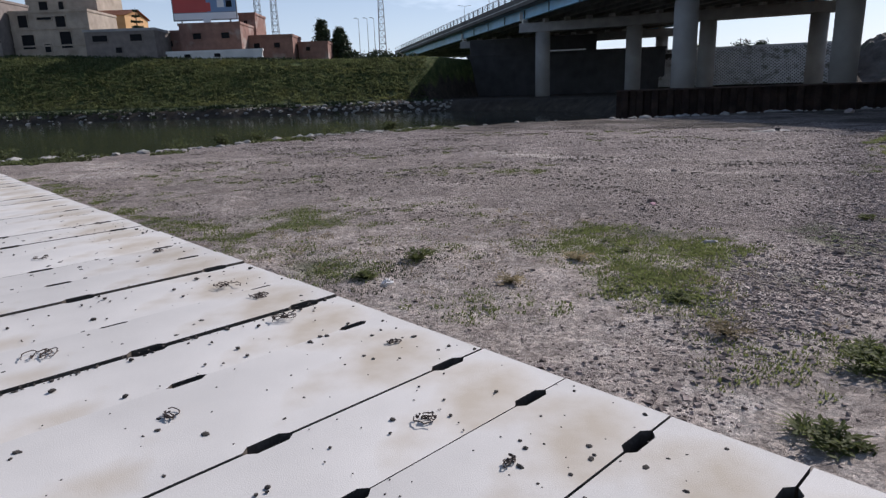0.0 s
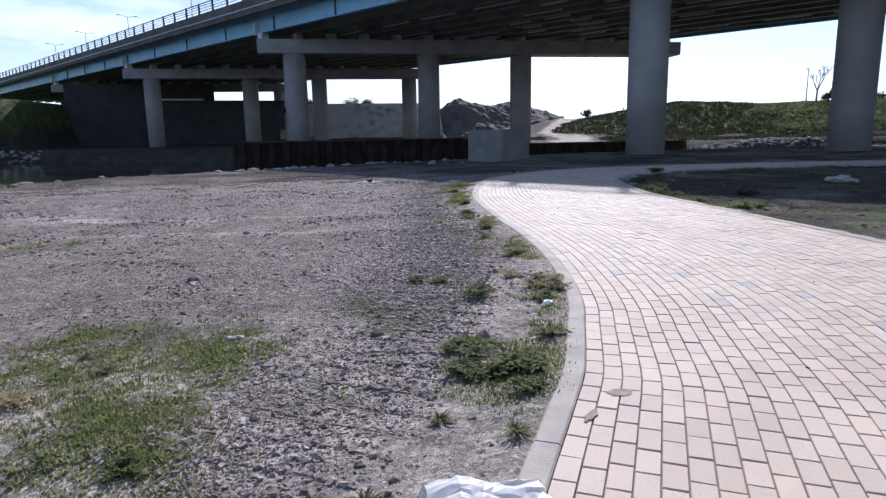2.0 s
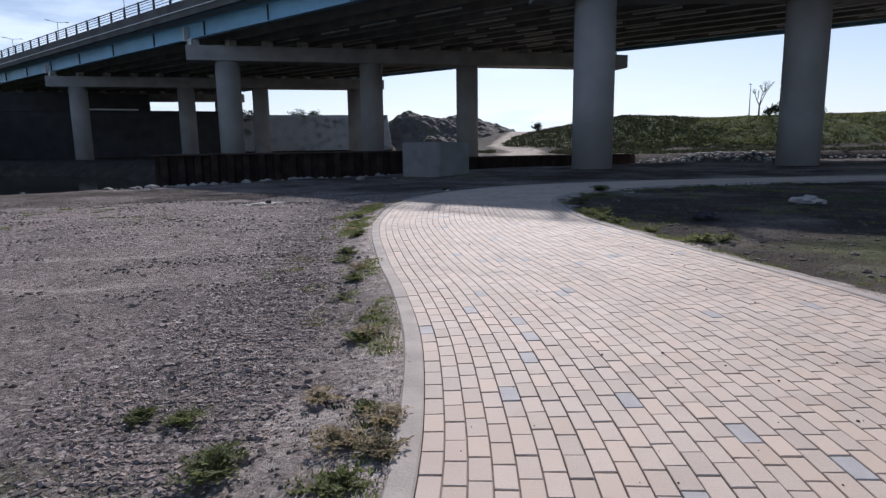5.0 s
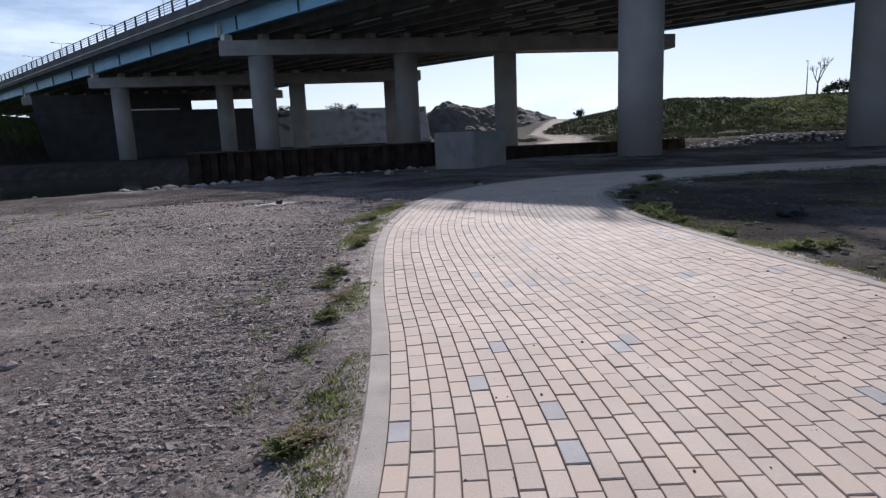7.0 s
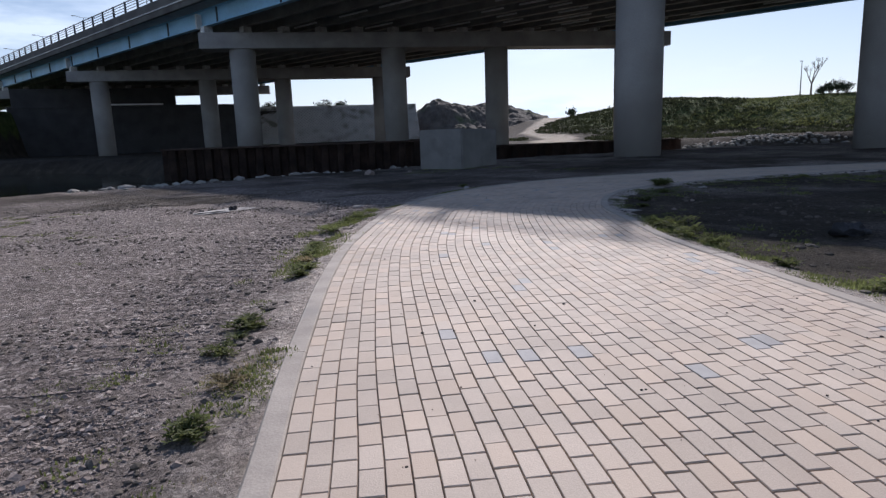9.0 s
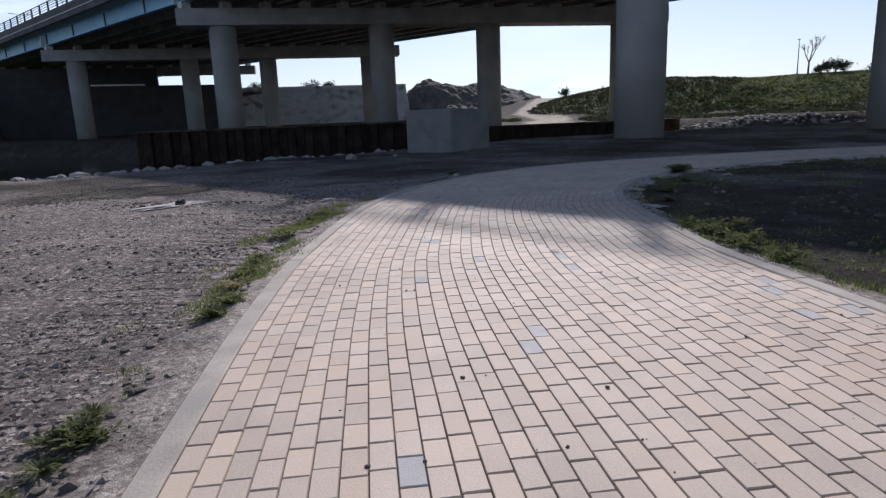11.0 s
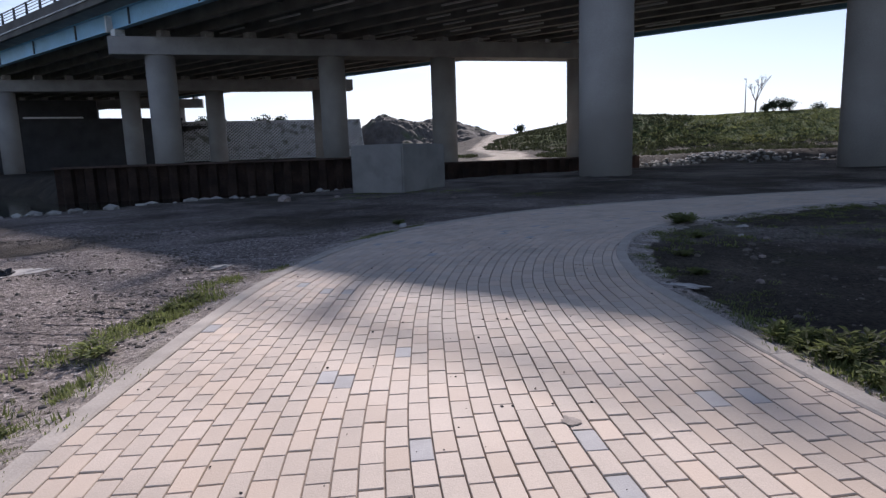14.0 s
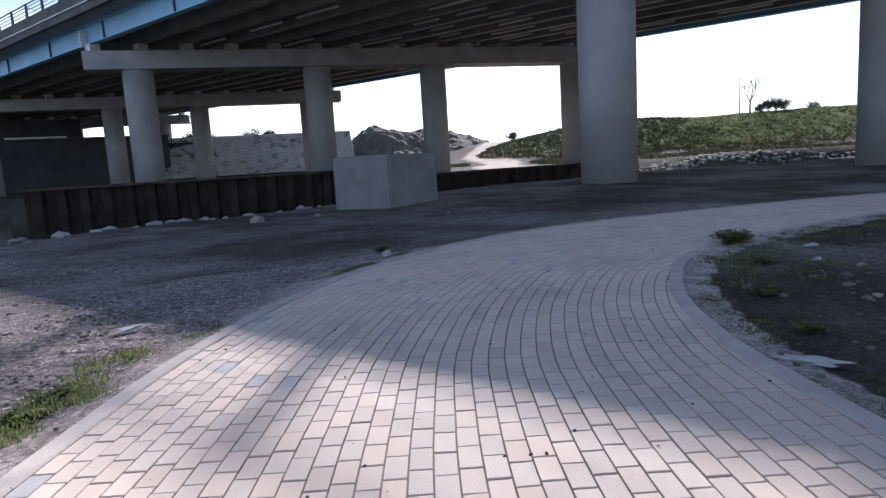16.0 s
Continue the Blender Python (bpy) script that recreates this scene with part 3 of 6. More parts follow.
    # inside the bend: dark brown soil, its cover raised to deepen the shade
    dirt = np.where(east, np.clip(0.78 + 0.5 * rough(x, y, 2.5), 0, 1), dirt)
    along_slab = (x - SLAB_O[0]) * SLAB_E[0] + (y - SLAB_O[1]) * SLAB_E[1]
    # full dirt cover below the apron paints the notches' depth dark
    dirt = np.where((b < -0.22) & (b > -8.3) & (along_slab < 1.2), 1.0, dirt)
    stony = np.exp(-((kl - 1.35) / 0.75) ** 2) * (kl > 0)
    earth = np.clip(0.76 - 0.45 * step01(y, 13, 19) - 0.75 * stony + 0.45 * rough(x, y, 2.2), 0, 1) * onnear
    line = [(38, 66), (46, 84), (58, 104), (62, 122), (76, 140), (74, 170), (110, 230)]
    track = np.exp(-(signed_distance(x, y, line) / 3.2) ** 2) * onfar
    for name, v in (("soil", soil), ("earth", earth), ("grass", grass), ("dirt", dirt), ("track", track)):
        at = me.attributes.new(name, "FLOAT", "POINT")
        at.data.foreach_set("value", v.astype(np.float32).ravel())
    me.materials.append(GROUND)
    return tagged(new("ground", me), "grey gravel ground with bare soil and a grassy far levee", "ground", kind="structure")


build_ground()


def height_at(x, y):
    return float(heights(np.array([[float(x), float(y)]]))[0])


def heights(xy):
    """Height of the ground sheet itself, between its grid lines."""
    xs, ys, z = GRID
    i = np.clip(np.searchsorted(xs, xy[:, 0]) - 1, 0, len(xs) - 2)
    j = np.clip(np.searchsorted(ys, xy[:, 1]) - 1, 0, len(ys) - 2)
    u, v = (xy[:, 0] - xs[i]) / (xs[i + 1] - xs[i]), (xy[:, 1] - ys[j]) / (ys[j + 1] - ys[j])
    a, b, c, d = z[j, i], z[j, i + 1], z[j + 1, i], z[j + 1, i + 1]
    one = np.where(u > v, a + (b - a) * u + (d - b) * v, a + (c - a) * v + (d - c) * u)
    two = np.where(u + v < 1, a + (b - a) * u + (c - a) * v, d + (c - d) * (1 - u) + (b - d) * (1 - v))
    return np.maximum(one, two)


SCRUB = mat("dull green scrub", (0.056, 0.064, 0.031), 0.8, vary=0.45, scale=0.5, fine=8, bump=0.1, random_amount=0.4, thin=0.3)
HEAP = mat("dry heap earth", (0.115, 0.098, 0.08), 0.95, vary=0.45, scale=0.5, fine=5, bump=0.6, stain=(0.09, 0.10, 0.05), stain_scale=0.2)
w = mesh_from("water", [(-400, -150, WATER_Z), (300, -150, WATER_Z), (300, 130, WATER_Z), (-400, 130, WATER_Z)], [(0, 1, 2, 3)], WATER)
tagged(w, "still murky green river water reflecting the sky", "river", kind="structure")


# ---------------------------------------------------------------- bridge
BC, BU, BS = Vector((8.24, 73.18, 0)), Vector((0.9933, -0.1157, 0)), Vector((18.734, -35.086, 0))
COLUMN_AT = (0.0, 14.16, 24.55, 38.65)
BD, BN = Vector((0.471, -0.8821, 0)), Vector((0.8821, 0.471, 0))   # along the deck, and across it
BO = Vector((4.1, 74.6, 0))                                         # foot of the west edge at the middle bent
DECK_W = 38.0
T0, T1 = -175.0, 150.0


def deck(t, n, z):
    q = BO + BD * t + BN * n
    return (q.x, q.y, z - 0.009 * t)


def build_bridge():
    bridge = thing("road_bridge", "wide concrete road bridge on round piers with pale blue steel girders", "bridge")
    for bent in range(-2, 3):
        lift = -0.009 * 39.77 * bent
        row = BU if bent < 1 else Vector((0.947, -0.321, 0))     # the nearer bents stand more askew
        spread = COLUMN_AT if bent < 1 else (0.0, 12.4, 22.8, 35.2)
        for s in spread:
            foot = BC + row * (s + 0.09) + BS * bent
            g = height_at(foot.x, foot.y) - 0.5
            bm = bmesh.new()
            rod(bm, (foot.x, foot.y, g), (foot.x, foot.y, 9.9 + lift), 1.17, sides=40)
            c = part("pier_column", bm, PIER, bridge)
            for poly in c.data.polygons:
                poly.use_smooth = abs(poly.normal.z) < 0.5
        bm = bmesh.new()
        mid = BC + row * (spread[3] / 2) + BS * bent
        mid += row * 0.5
        box(bm, (spread[3] + 8.0, 2.5, 1.42), (mid.x, mid.y, 10.52 + lift), Matrix.Rotation(math.atan2(row.y, row.x), 4, "Z"), bevel=0.06)
        part("cap_beam", bm, CONCRETE, bridge)
        for k in range(14):
            n = 0.6 + k * (DECK_W - 1.2) / 13
            t = BD.dot(mid - BO) + (n - BN.dot(mid - BO)) * BD.dot(row) / BN.dot(row)
            bm = bmesh.new()
            box(bm, (0.8, 0.8, 0.72), Vector(deck(t, n, 11.56)), Matrix.Rotation(math.atan2(BD.y, BD.x), 4, "Z"))
            if k in (0, 13):
                box(bm, (0.25, 0.5, 1.3), Vector(deck(t - 0.7, n - 0.35 if k == 0 else n + 0.35, 12.4)), Matrix.Rotation(math.atan2(BD.y, BD.x), 4, "Z"))
            part("bearing", bm, GALV, bridge)
    for k in range(14):
        n = 0.6 + k * (DECK_W - 1.2) / 13
        bm = bmesh.new()
        i_section = [(-0.28, 0), (0.28, 0), (0.28, 0.06), (0.02, 0.06), (0.02, 1.42), (0.25, 1.42), (0.25, 1.48), (-0.25, 1.48), (-0.25, 1.42), (-0.02, 1.42), (-0.02, 0.06), (-0.28, 0.06)]
        extrude_profile(bm, i_section, deck(T0, n, 11.92), deck(T1, n, 11.92), BN)
        g = part("girder", bm, BLUE_STEEL if k in (0, 13) else CONCRETE, bridge, "pale blue painted steel girder" if k in (0, 13) else "")
        if k == 0:
            for t in np.arange(-80, 80, 10.5):
                bm = bmesh.new()
                box(bm, (0.05, 0.16, 1.3), Vector(deck(t, n - 0.1, 12.66)), Matrix.Rotation(math.atan2(BD.y, BD.x), 4, "Z"))
                part("stiffener", bm, RAIL, g)
    # cross frames between the girders
    for t in np.arange(-72, 100, 8.0):
        bm = bmesh.new()
        extrude_profile(bm, [(-0.1, 0), (0.1, 0), (0.1, 0.5), (-0.1, 0.5)], deck(t, 0.7, 12.6), deck(t, DECK_W - 0.7, 12.6), BD)
        part("cross_beam", bm, CONCRETE, bridge)
    bm = bmesh.new()
    extrude_profile(bm, [(-1.3, 0.12), (0, 0), (DECK_W, 0), (DECK_W + 1.3, 0.12), (DECK_W + 1.3, 0.34), (-1.3, 0.34)], deck(T0, 0, 13.4), deck(T1, 0, 13.4), BN)
    part("deck_slab", bm, CONCRETE, bridge)
    for n, s in ((-1.3, 1), (DECK_W + 1.3, -1)):
        bm = bmesh.new()
        extrude_profile(bm, [(-0.06 * s, -0.3), (0.3 * s, -0.3), (0.3 * s, 0.5), (0.2 * s, 1.1), (0.2 * s, 1.16), (-0.02 * s, 1.16)], deck(T0, n, 13.74), deck(T1, n, 13.74), BN)
        parapet = part("parapet", bm, PARAPET, bridge, "dark concrete parapet edge")
        bm = bmesh.new()
        extrude_profile(bm, [(-0.16 * s, 0), (-0.06 * s, 0), (-0.06 * s, 0.09), (-0.16 * s, 0.09)], deck(T0, n, 13.98), deck(T1, n, 13.98), BN)
        part("edge_pipe", bm, GALV, parapet)
        for z in (15.2, 15.47, 15.74, 15.98):
            bm = bmesh.new()
            w2 = 0.025 if z < 15.9 else 0.045
            extrude_profile(bm, [(-w2, -w2), (w2, -w2), (w2, w2), (-w2, w2)], deck(T0, n + 0.1 * s, z), deck(T1, n + 0.1 * s, z), BN)
            part("handrail", bm, RAIL, bridge)
    bm = bmesh.new()
    extrude_profile(bm, [(-0.1, 0), (0.1, 0), (0.07, 1.2), (-0.07, 1.2)], (-0.085, 0, 0), (0.085, 0, 0), (0, 1, 0))
    first = part("railing_post", bm, RAIL, bridge)
    turn = math.degrees(math.atan2(BD.y, BD.x))
    for k, t in enumerate(np.arange(-158.6, 70, 3.4)):
        post = first if k == 0 else new("railing_post", first.data)
        post.parent = bridge
        post.matrix_basis = pose(*deck(t, -1.2, 14.86), 0, 0, turn)
    # white bars in broken runs under the deck, added for streaks of light
    rnd = random.Random(3)
    for k in range(2, 12):
        n = 0.6 + (k + 0.5) * (DECK_W - 1.2) / 13
        t = 4.0 + rnd.random() * 5
        while t < 62:
            run = 2.2 + rnd.random() * 2.6
            if rnd.random() < 0.62:
                bm = bmesh.new()
                extrude_profile(bm, [(-0.08, 0), (0.08, 0), (0.08, 0.12), (-0.08, 0.12)], deck(t, n, 11.95), deck(t + run, n, 11.95), BN)
                part("light_streak", bm, WHITE_STREAK, bridge, "pale bar standing for a light streak under the deck")
            t += run + 1.6 + rnd.random() * 3.2
    return bridge


build_bridge()


def street_lamp(name, at, tall, arms, turn=0.0, label="", group=""):
    lamp_post = thing(name, label, "street lamp", at, turn, group)
    bm = bmesh.new()
    rod(bm, (0, 0, 0), (0, 0, tall), 0.11, 0.05, 10)
    part("pole", bm, MASTM, lamp_post)
    for s in arms:
        bm = bmesh.new()
        rod(bm, (0, 0, tall - 0.05), (s * 1.5, 0, tall + 0.2), 0.045, 0.04, 8)
        arm = part("arm", bm, MASTM, lamp_post)
        bm = bmesh.new()
        box(bm, (0.75, 0.26, 0.12), (s * 1.8, 0, tall + 0.2), bevel=0.03)
        part("lamp_head", bm, MASTM, lamp_post)
    return lamp_post


for t in (-52, -84, -114, -142):
    q = deck(t, 17.0, 13.74)
    street_lamp("street_lamp", q, 12.6, (-1, 1), 28, "tall grey double armed street lamp on the bridge deck", "lamps along the bridge")


# ---------------------------------------------------------------- river works under the bridge
def sheet_pile_wall():
    wall = thing("sheet_pile_wall", "rusty brown steel sheet pile wall along the water", "retaining wall", kind="structure")
    a, b = Vector((2.0, 59.2, 0)), Vector((44.5, 57.6, 0))
    along = (b - a).normalized()
    side = Vector((along.y, -along.x, 0))
    bm = bmesh.new()
    span, k = 1.2, 0
    while k * span < (b - a).length:
        o = a + along * (k * span)
        pts = [(0, 0), (0.35, 0), (0.5, 0.38), (0.95, 0.38), (1.1, 0), (1.2, 0)]
        low = [bm.verts.new((*(o + along * u + side * w)[:2], -2.6)) for u, w in pts]
        head = 0.95 if k < 21 else 0.32
        top = [bm.verts.new((*(o + along * u + side * w)[:2], head)) for u, w in pts]
        for i in range(5):
            bm.faces.new((low[i], low[i + 1], top[i + 1], top[i]))
        k += 1
    bmesh.ops.solidify(bm, geom=bm.faces[:], thickness=0.03)
    part("sheet_pile", bm, RUST, wall)
    bm = bmesh.new()
    extrude_profile(bm, [(-0.15, 0), (0.6, 0), (0.6, 0.14), (-0.15, 0.14)], a + Vector((0, 0, 0.93)), a + along * 25.2 + Vector((0, 0, 0.93)), side)
    part("coping", bm, RUST, wall)
    bm = bmesh.new()
    extrude_profile(bm, [(-0.15, 0), (0.6, 0), (0.6, 0.14), (-0.15, 0.14)], a + along * 25.2 + Vector((0, 0, 0.3)), b + Vector((0, 0, 0.3)), side)
    part("coping", bm, RUST, wall)


sheet_pile_wall()


def abutment_wall():
    wall = thing("wall_abutment", "grey concrete retaining wall under the bridge", "retaining wall", kind="structure")
    # face, coping and seat all take the concrete darkened for the deck's shade
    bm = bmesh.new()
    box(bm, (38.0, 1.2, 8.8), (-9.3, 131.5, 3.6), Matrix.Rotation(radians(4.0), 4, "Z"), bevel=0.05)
    part("wall_face", bm, SHADEWALL, wall)
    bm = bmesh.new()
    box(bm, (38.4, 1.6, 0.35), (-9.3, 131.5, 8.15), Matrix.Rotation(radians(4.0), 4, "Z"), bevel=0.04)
    part("coping", bm, SHADEWALL, wall)
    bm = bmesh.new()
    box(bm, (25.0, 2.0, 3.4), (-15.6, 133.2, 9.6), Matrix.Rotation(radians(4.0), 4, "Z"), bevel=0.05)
    part("bridge_seat", bm, SHADEWALL, wall)


abutment_wall()
# added white bar in place of the bright slit between wall top and deck
bm = bmesh.new()
box(bm, (8.2, 0.3, 0.3), (-9.0, 131.0, 8.45), Matrix.Rotation(radians(4.0), 4, "Z"), bevel=0.03)
tagged(part("wall_light_slit", bm, WHITE_STREAK), "pale bar standing for the sunlit slit above the abutment wall", "rail", kind="structure")


def lattice_slope():
    """Sloped revetment: a grid of pale concrete ribs over dry rubble."""
    slope = thing("lattice_revetment", "pale concrete lattice revetment over dry rubble slope", "revetment", kind="structure")
    o, e, up = Vector((8.6, 131.2, 0.9)), Vector((32.5, -2.0, 0)).normalized(), Vector((0.35, 4.4, 7.4)).normalized()
    length, tall = 32.5, 7.9
    nrm = e.cross(up).normalized()
    bm = bmesh.new()
    q = [o, o + e * length, o + e * length + up * tall, o + up * tall]
    back = [bm.verts.new(v - nrm * 0.12) for v in q]
    deep = [bm.verts.new(v + Vector((0, 1.5, -0.5))) for v in q]
    bm.faces.new(back)
    for i in range(4):
        bm.faces.new((back[i], back[(i + 1) % 4], deep[(i + 1) % 4], deep[i]))
    bm.faces.new(deep[::-1])
    bmesh.ops.recalc_face_normals(bm, faces=bm.faces[:])
    part("rubble_fill", bm, FILL, slope)
    bm = bmesh.new()
    rt = Matrix((e, up, nrm)).transposed().to_4x4()
    rnd = random.Random(5)
    step = 0.62
    for way in (1, -1):
        k = -int(tall / step) if way == 1 else 0
        while k * step < length + (tall if way == -1 else 0):
            s = k * step
            pts = []
            for h in (0.0, tall):
                pts.append((s + way * h, h))
            (x0, y0), (x1, y1) = pts
            lo, hi = 0.0, tall
            if way == 1:
                lo, hi = max(lo, -x0), min(hi, length - x0)
            else:
                lo, hi = max(lo, x0 - length), min(hi, x0)
            if hi - lo > 0.3:
                a = o + e * (x0 + way * lo) + up * lo
                b = o + e * (x0 + way * hi) + up * hi
                d = (b - a)
                mt = Matrix.Translation((a + b) / 2 + nrm * 0.02) @ d.to_track_quat("X", "Z").to_matrix().to_4x4() @ Matrix.Diagonal((d.length, 0.14, 0.16, 1))
                bmesh.ops.create_cube(bm, size=1.0, matrix=mt)
            k += 1
    part("lattice_rib", bm, LATTICE, slope)
    bm = bmesh.new()
    box(bm, (length, 0.5, 0.3), o + e * length / 2 + up * tall, Matrix.Rotation(math.atan2(e.y, e.x), 4, "Z"))
    part("coping", bm, LATTICE, slope)


lattice_slope()


def spoil_heap():
    """A long rugged heap of earth beyond the bridge."""
    gx, gy = np.meshgrid(np.linspace(38, 84, 110), np.linspace(134, 168, 80))
    ridge = 6.6 * np.exp(-(((gx - 49) / 6.0) ** 2 + ((gy - 148) / 8.0) ** 2)) + 5.2 * np.exp(-(((gx - 57) / 7.5) ** 2 + ((gy - 150) / 7.5) ** 2)) + 3.9 * np.exp(-(((gx - 67) / 8.0) ** 2 + ((gy - 152) / 7.5) ** 2))
    shape = ridge * (1 + 0.20 * rough(gx, gy, 6.0, 5)) + 1.0 * np.abs(rough(gx, gy, 2.4, 4)) * (ridge > 0.4) - 0.35
    base = ground_height(gx, gy)[0]
    v = np.stack([gx, gy, base + shape], -1).reshape(-1, 3)
    k = np.arange(110 * 80).reshape(80, 110)
    f = np.stack([k[:-1, :-1], k[:-1, 1:], k[1:, 1:], k[1:, :-1]], -1).reshape(-1, 4)
    ob = mesh_from("spoil_heap", v.tolist(), f.tolist(), HEAP, smooth=False)
    tagged(ob, "rugged brown spoil heap beyond the bridge", "earth heap", kind="structure")


spoil_heap()


def concrete_block():
    blk = thing("concrete_block", "large dusty concrete block at the river edge", "concrete block")
    a, b, c = Vector((14.9, 36.55, -0.3)), Vector((16.35, 35.05, -0.3)), Vector((18.5, 36.4, -0.3))
    d = a + (c - b)
    bm = bmesh.new()
    low = [bm.verts.new(v) for v in (a, b, c, d)]
    top = [bm.verts.new(v + Vector((0, 0, h))) for v, h in ((a, 1.9), (b, 1.9), (c, 1.87), (d, 1.88))]
    bm.faces.new(low[::-1])
    bm.faces.new(top)
    for i in range(4):
        bm.faces.new((low[i], low[(i + 1) % 4], top[(i + 1) % 4], top[i]))
    bmesh.ops.recalc_face_normals(bm, faces=bm.faces[:])
    bmesh.ops.bevel(bm, geom=bm.edges[:], offset=0.05, segments=2, affect="EDGES")
    part("body", bm, BLOCKM, blk)


concrete_block()


def rock_mesh(seed, flat=0.7):
    bm = bmesh.new()
    bmesh.ops.create_icosphere(bm, subdivisions=1, radius=0.5)
    rnd = random.Random(seed)
    for v in bm.verts:
        v.co *= 0.72 + 0.5 * rnd.random()
        v.co.z *= flat
    return bm


def scatter(name, material, places, kinds, label, category):
    """Many small uneven lumps as one object of kind stuff. places: x, y, z, size, squash."""
    verts, faces, base = [], [], 0
    rnd = random.Random(len(places))
    protos = []
    for bm in kinds:
        bm.verts.ensure_lookup_table()
        protos.append((np.array([v.co[:] for v in bm.verts]), [tuple(v.index for v in f.verts) for f in bm.faces]))
        bm.free()
    for x, y, z, s in places:
        co, fc = protos[rnd.randrange(len(protos))]
        a = rnd.random() * 6.283
        c, sn = math.cos(a), math.sin(a)
        q = co * (s * (0.8 + 0.5 * rnd.random()), s * (0.8 + 0.5 * rnd.random()), s)
        q = np.stack([q[:, 0] * c - q[:, 1] * sn + x, q[:, 0] * sn + q[:, 1] * c + y, q[:, 2] + z], 1)
        verts.append(q)
        faces += [tuple(i + base for i in f) for f in fc]
        base += len(co)
    ob = mesh_from(name, np.concatenate(verts).tolist(), faces, material)
    return tagged(ob, label, category, kind="stuff")


def along(line, step):
    return spline(line, step)


def riprap():
    rnd = random.Random(9)
    places = []
    for q in along([(-44, 86.2), (-23, 91), (-10, 86), (-1, 74.5), (2.4, 64)], 0.55):
        for k in range(4 if q[0] < -21 else 0):
            off = -2.2 + k * 0.85 + rnd.uniform(-0.3, 0.3)
            x, y = q[0] + rnd.uniform(-0.4, 0.4) - off * 0.25, q[1] + off
            places.append((x, y, height_at(x, y) + 0.06, 0.3 + 0.5 * rnd.random()))
    for q in along([(46, 60.5), (58, 66.8), (72, 71), (80, 64), (120, 40)], 0.42):
        for k in range(3):
            off = -1.2 + k * 0.42 + rnd.uniform(-0.2, 0.2)
            x, y = q[0] + off * 0.4 + rnd.uniform(-0.4, 0.4), q[1] + off
            places.append((x, y, height_at(x, y) + 0.05, 0.28 + 0.4 * rnd.random()))
    for q in along([(-112, 67.5), (-80, 76), (-45, 86)], 0.6):
        for k in range(3):
            if rnd.random() < 0.5:
                x, y = q[0] + rnd.gauss(0, 0.6), q[1] + rnd.gauss(-0.4, 0.7)
                places.append((x, y, height_at(x, y) + 0.05, 0.25 + 0.5 * rnd.random() ** 2))
    scatter("riprap", ROCK, places, [rock_mesh(k) for k in range(6)], "pale grey riprap rocks along the water's edge", "rocks")
    places = []
    for q in along([(-14.2, 15.9), (-11.6, 18.0), (-10.2, 21.3), (-7.8, 25.3), (-4.5, 29.3), (-0.5, 32.4), (4.0, 33.6), (8.4, 36.4), (12, 37.4), (14.6, 39)], 0.3):
        for k in range(2):
            x, y = q[0] + rnd.gauss(0, 0.35), q[1] + rnd.gauss(0, 0.35)
            places.append((x, y, height_at(x, y) + 0.02, 0.12 + 0.4 * rnd.random() ** 2.5))
    scatter("bank_stones", ROCK, places, [rock_mesh(k + 20, 0.5) for k in range(5)], "pale stones on the near river bank edge", "rocks")


riprap()


# ---------------------------------------------------------------- path: bed, kerbs
def left_normal(line):
    d = np.gradient(line, axis=0)
    d /= np.linalg.norm(d, axis=1)[:, None]
    return np.stack([-d[:, 1], d[:, 0]], 1)


def kerb(name, line, sign, label):
    """A row of kerb stones along the line, set just outside it (sign 1: to its left)."""
    owner = thing(name, label, "kerb", kind="structure")
    nl = left_normal(line) * sign
    rnd = random.Random(len(line))
    per = 8
    for i in range(0, len(line) - per, per):
        bm = bmesh.new()
        rows = []
        dz = rnd.uniform(-0.003, 0.003)
        for j in range(per + 1):
            q, w2 = line[i + j].copy(), nl[i + j]
            if j in (0, per):
                q += (line[i + per // 2] - q) * 0.003
            a, b = q + w2 * 0.004, q + w2 * 0.138
            rows.append([bm.verts.new((*a, -0.2)), bm.verts.new((*a, 0.006 + dz)), bm.verts.new((*(a + w2 * 0.01), 0.016 + dz)),
                         bm.verts.new((*(b - w2 * 0.014), 0.016 + dz)), bm.verts.new((*b, 0.002 + dz)), bm.verts.new((*b, -0.2))])
        for r0, r1 in zip(rows[:-1], rows[1:]):
            for k in range(5):
                bm.faces.new((r0[k], r0[k + 1], r1[k + 1], r1[k]))
        bm.faces.new(rows[0])
        bm.faces.new(rows[-1][::-1])
        bmesh.ops.recalc_face_normals(bm, faces=bm.faces[:])
        part("kerb_stone", bm, KERB, owner)


kerb("kerb_1", kerb_l[8:], 1, "worn grey concrete kerb along the curved path")
kerb("kerb_2", kerb_r, -1, "grey concrete kerb on the inner side of the path")


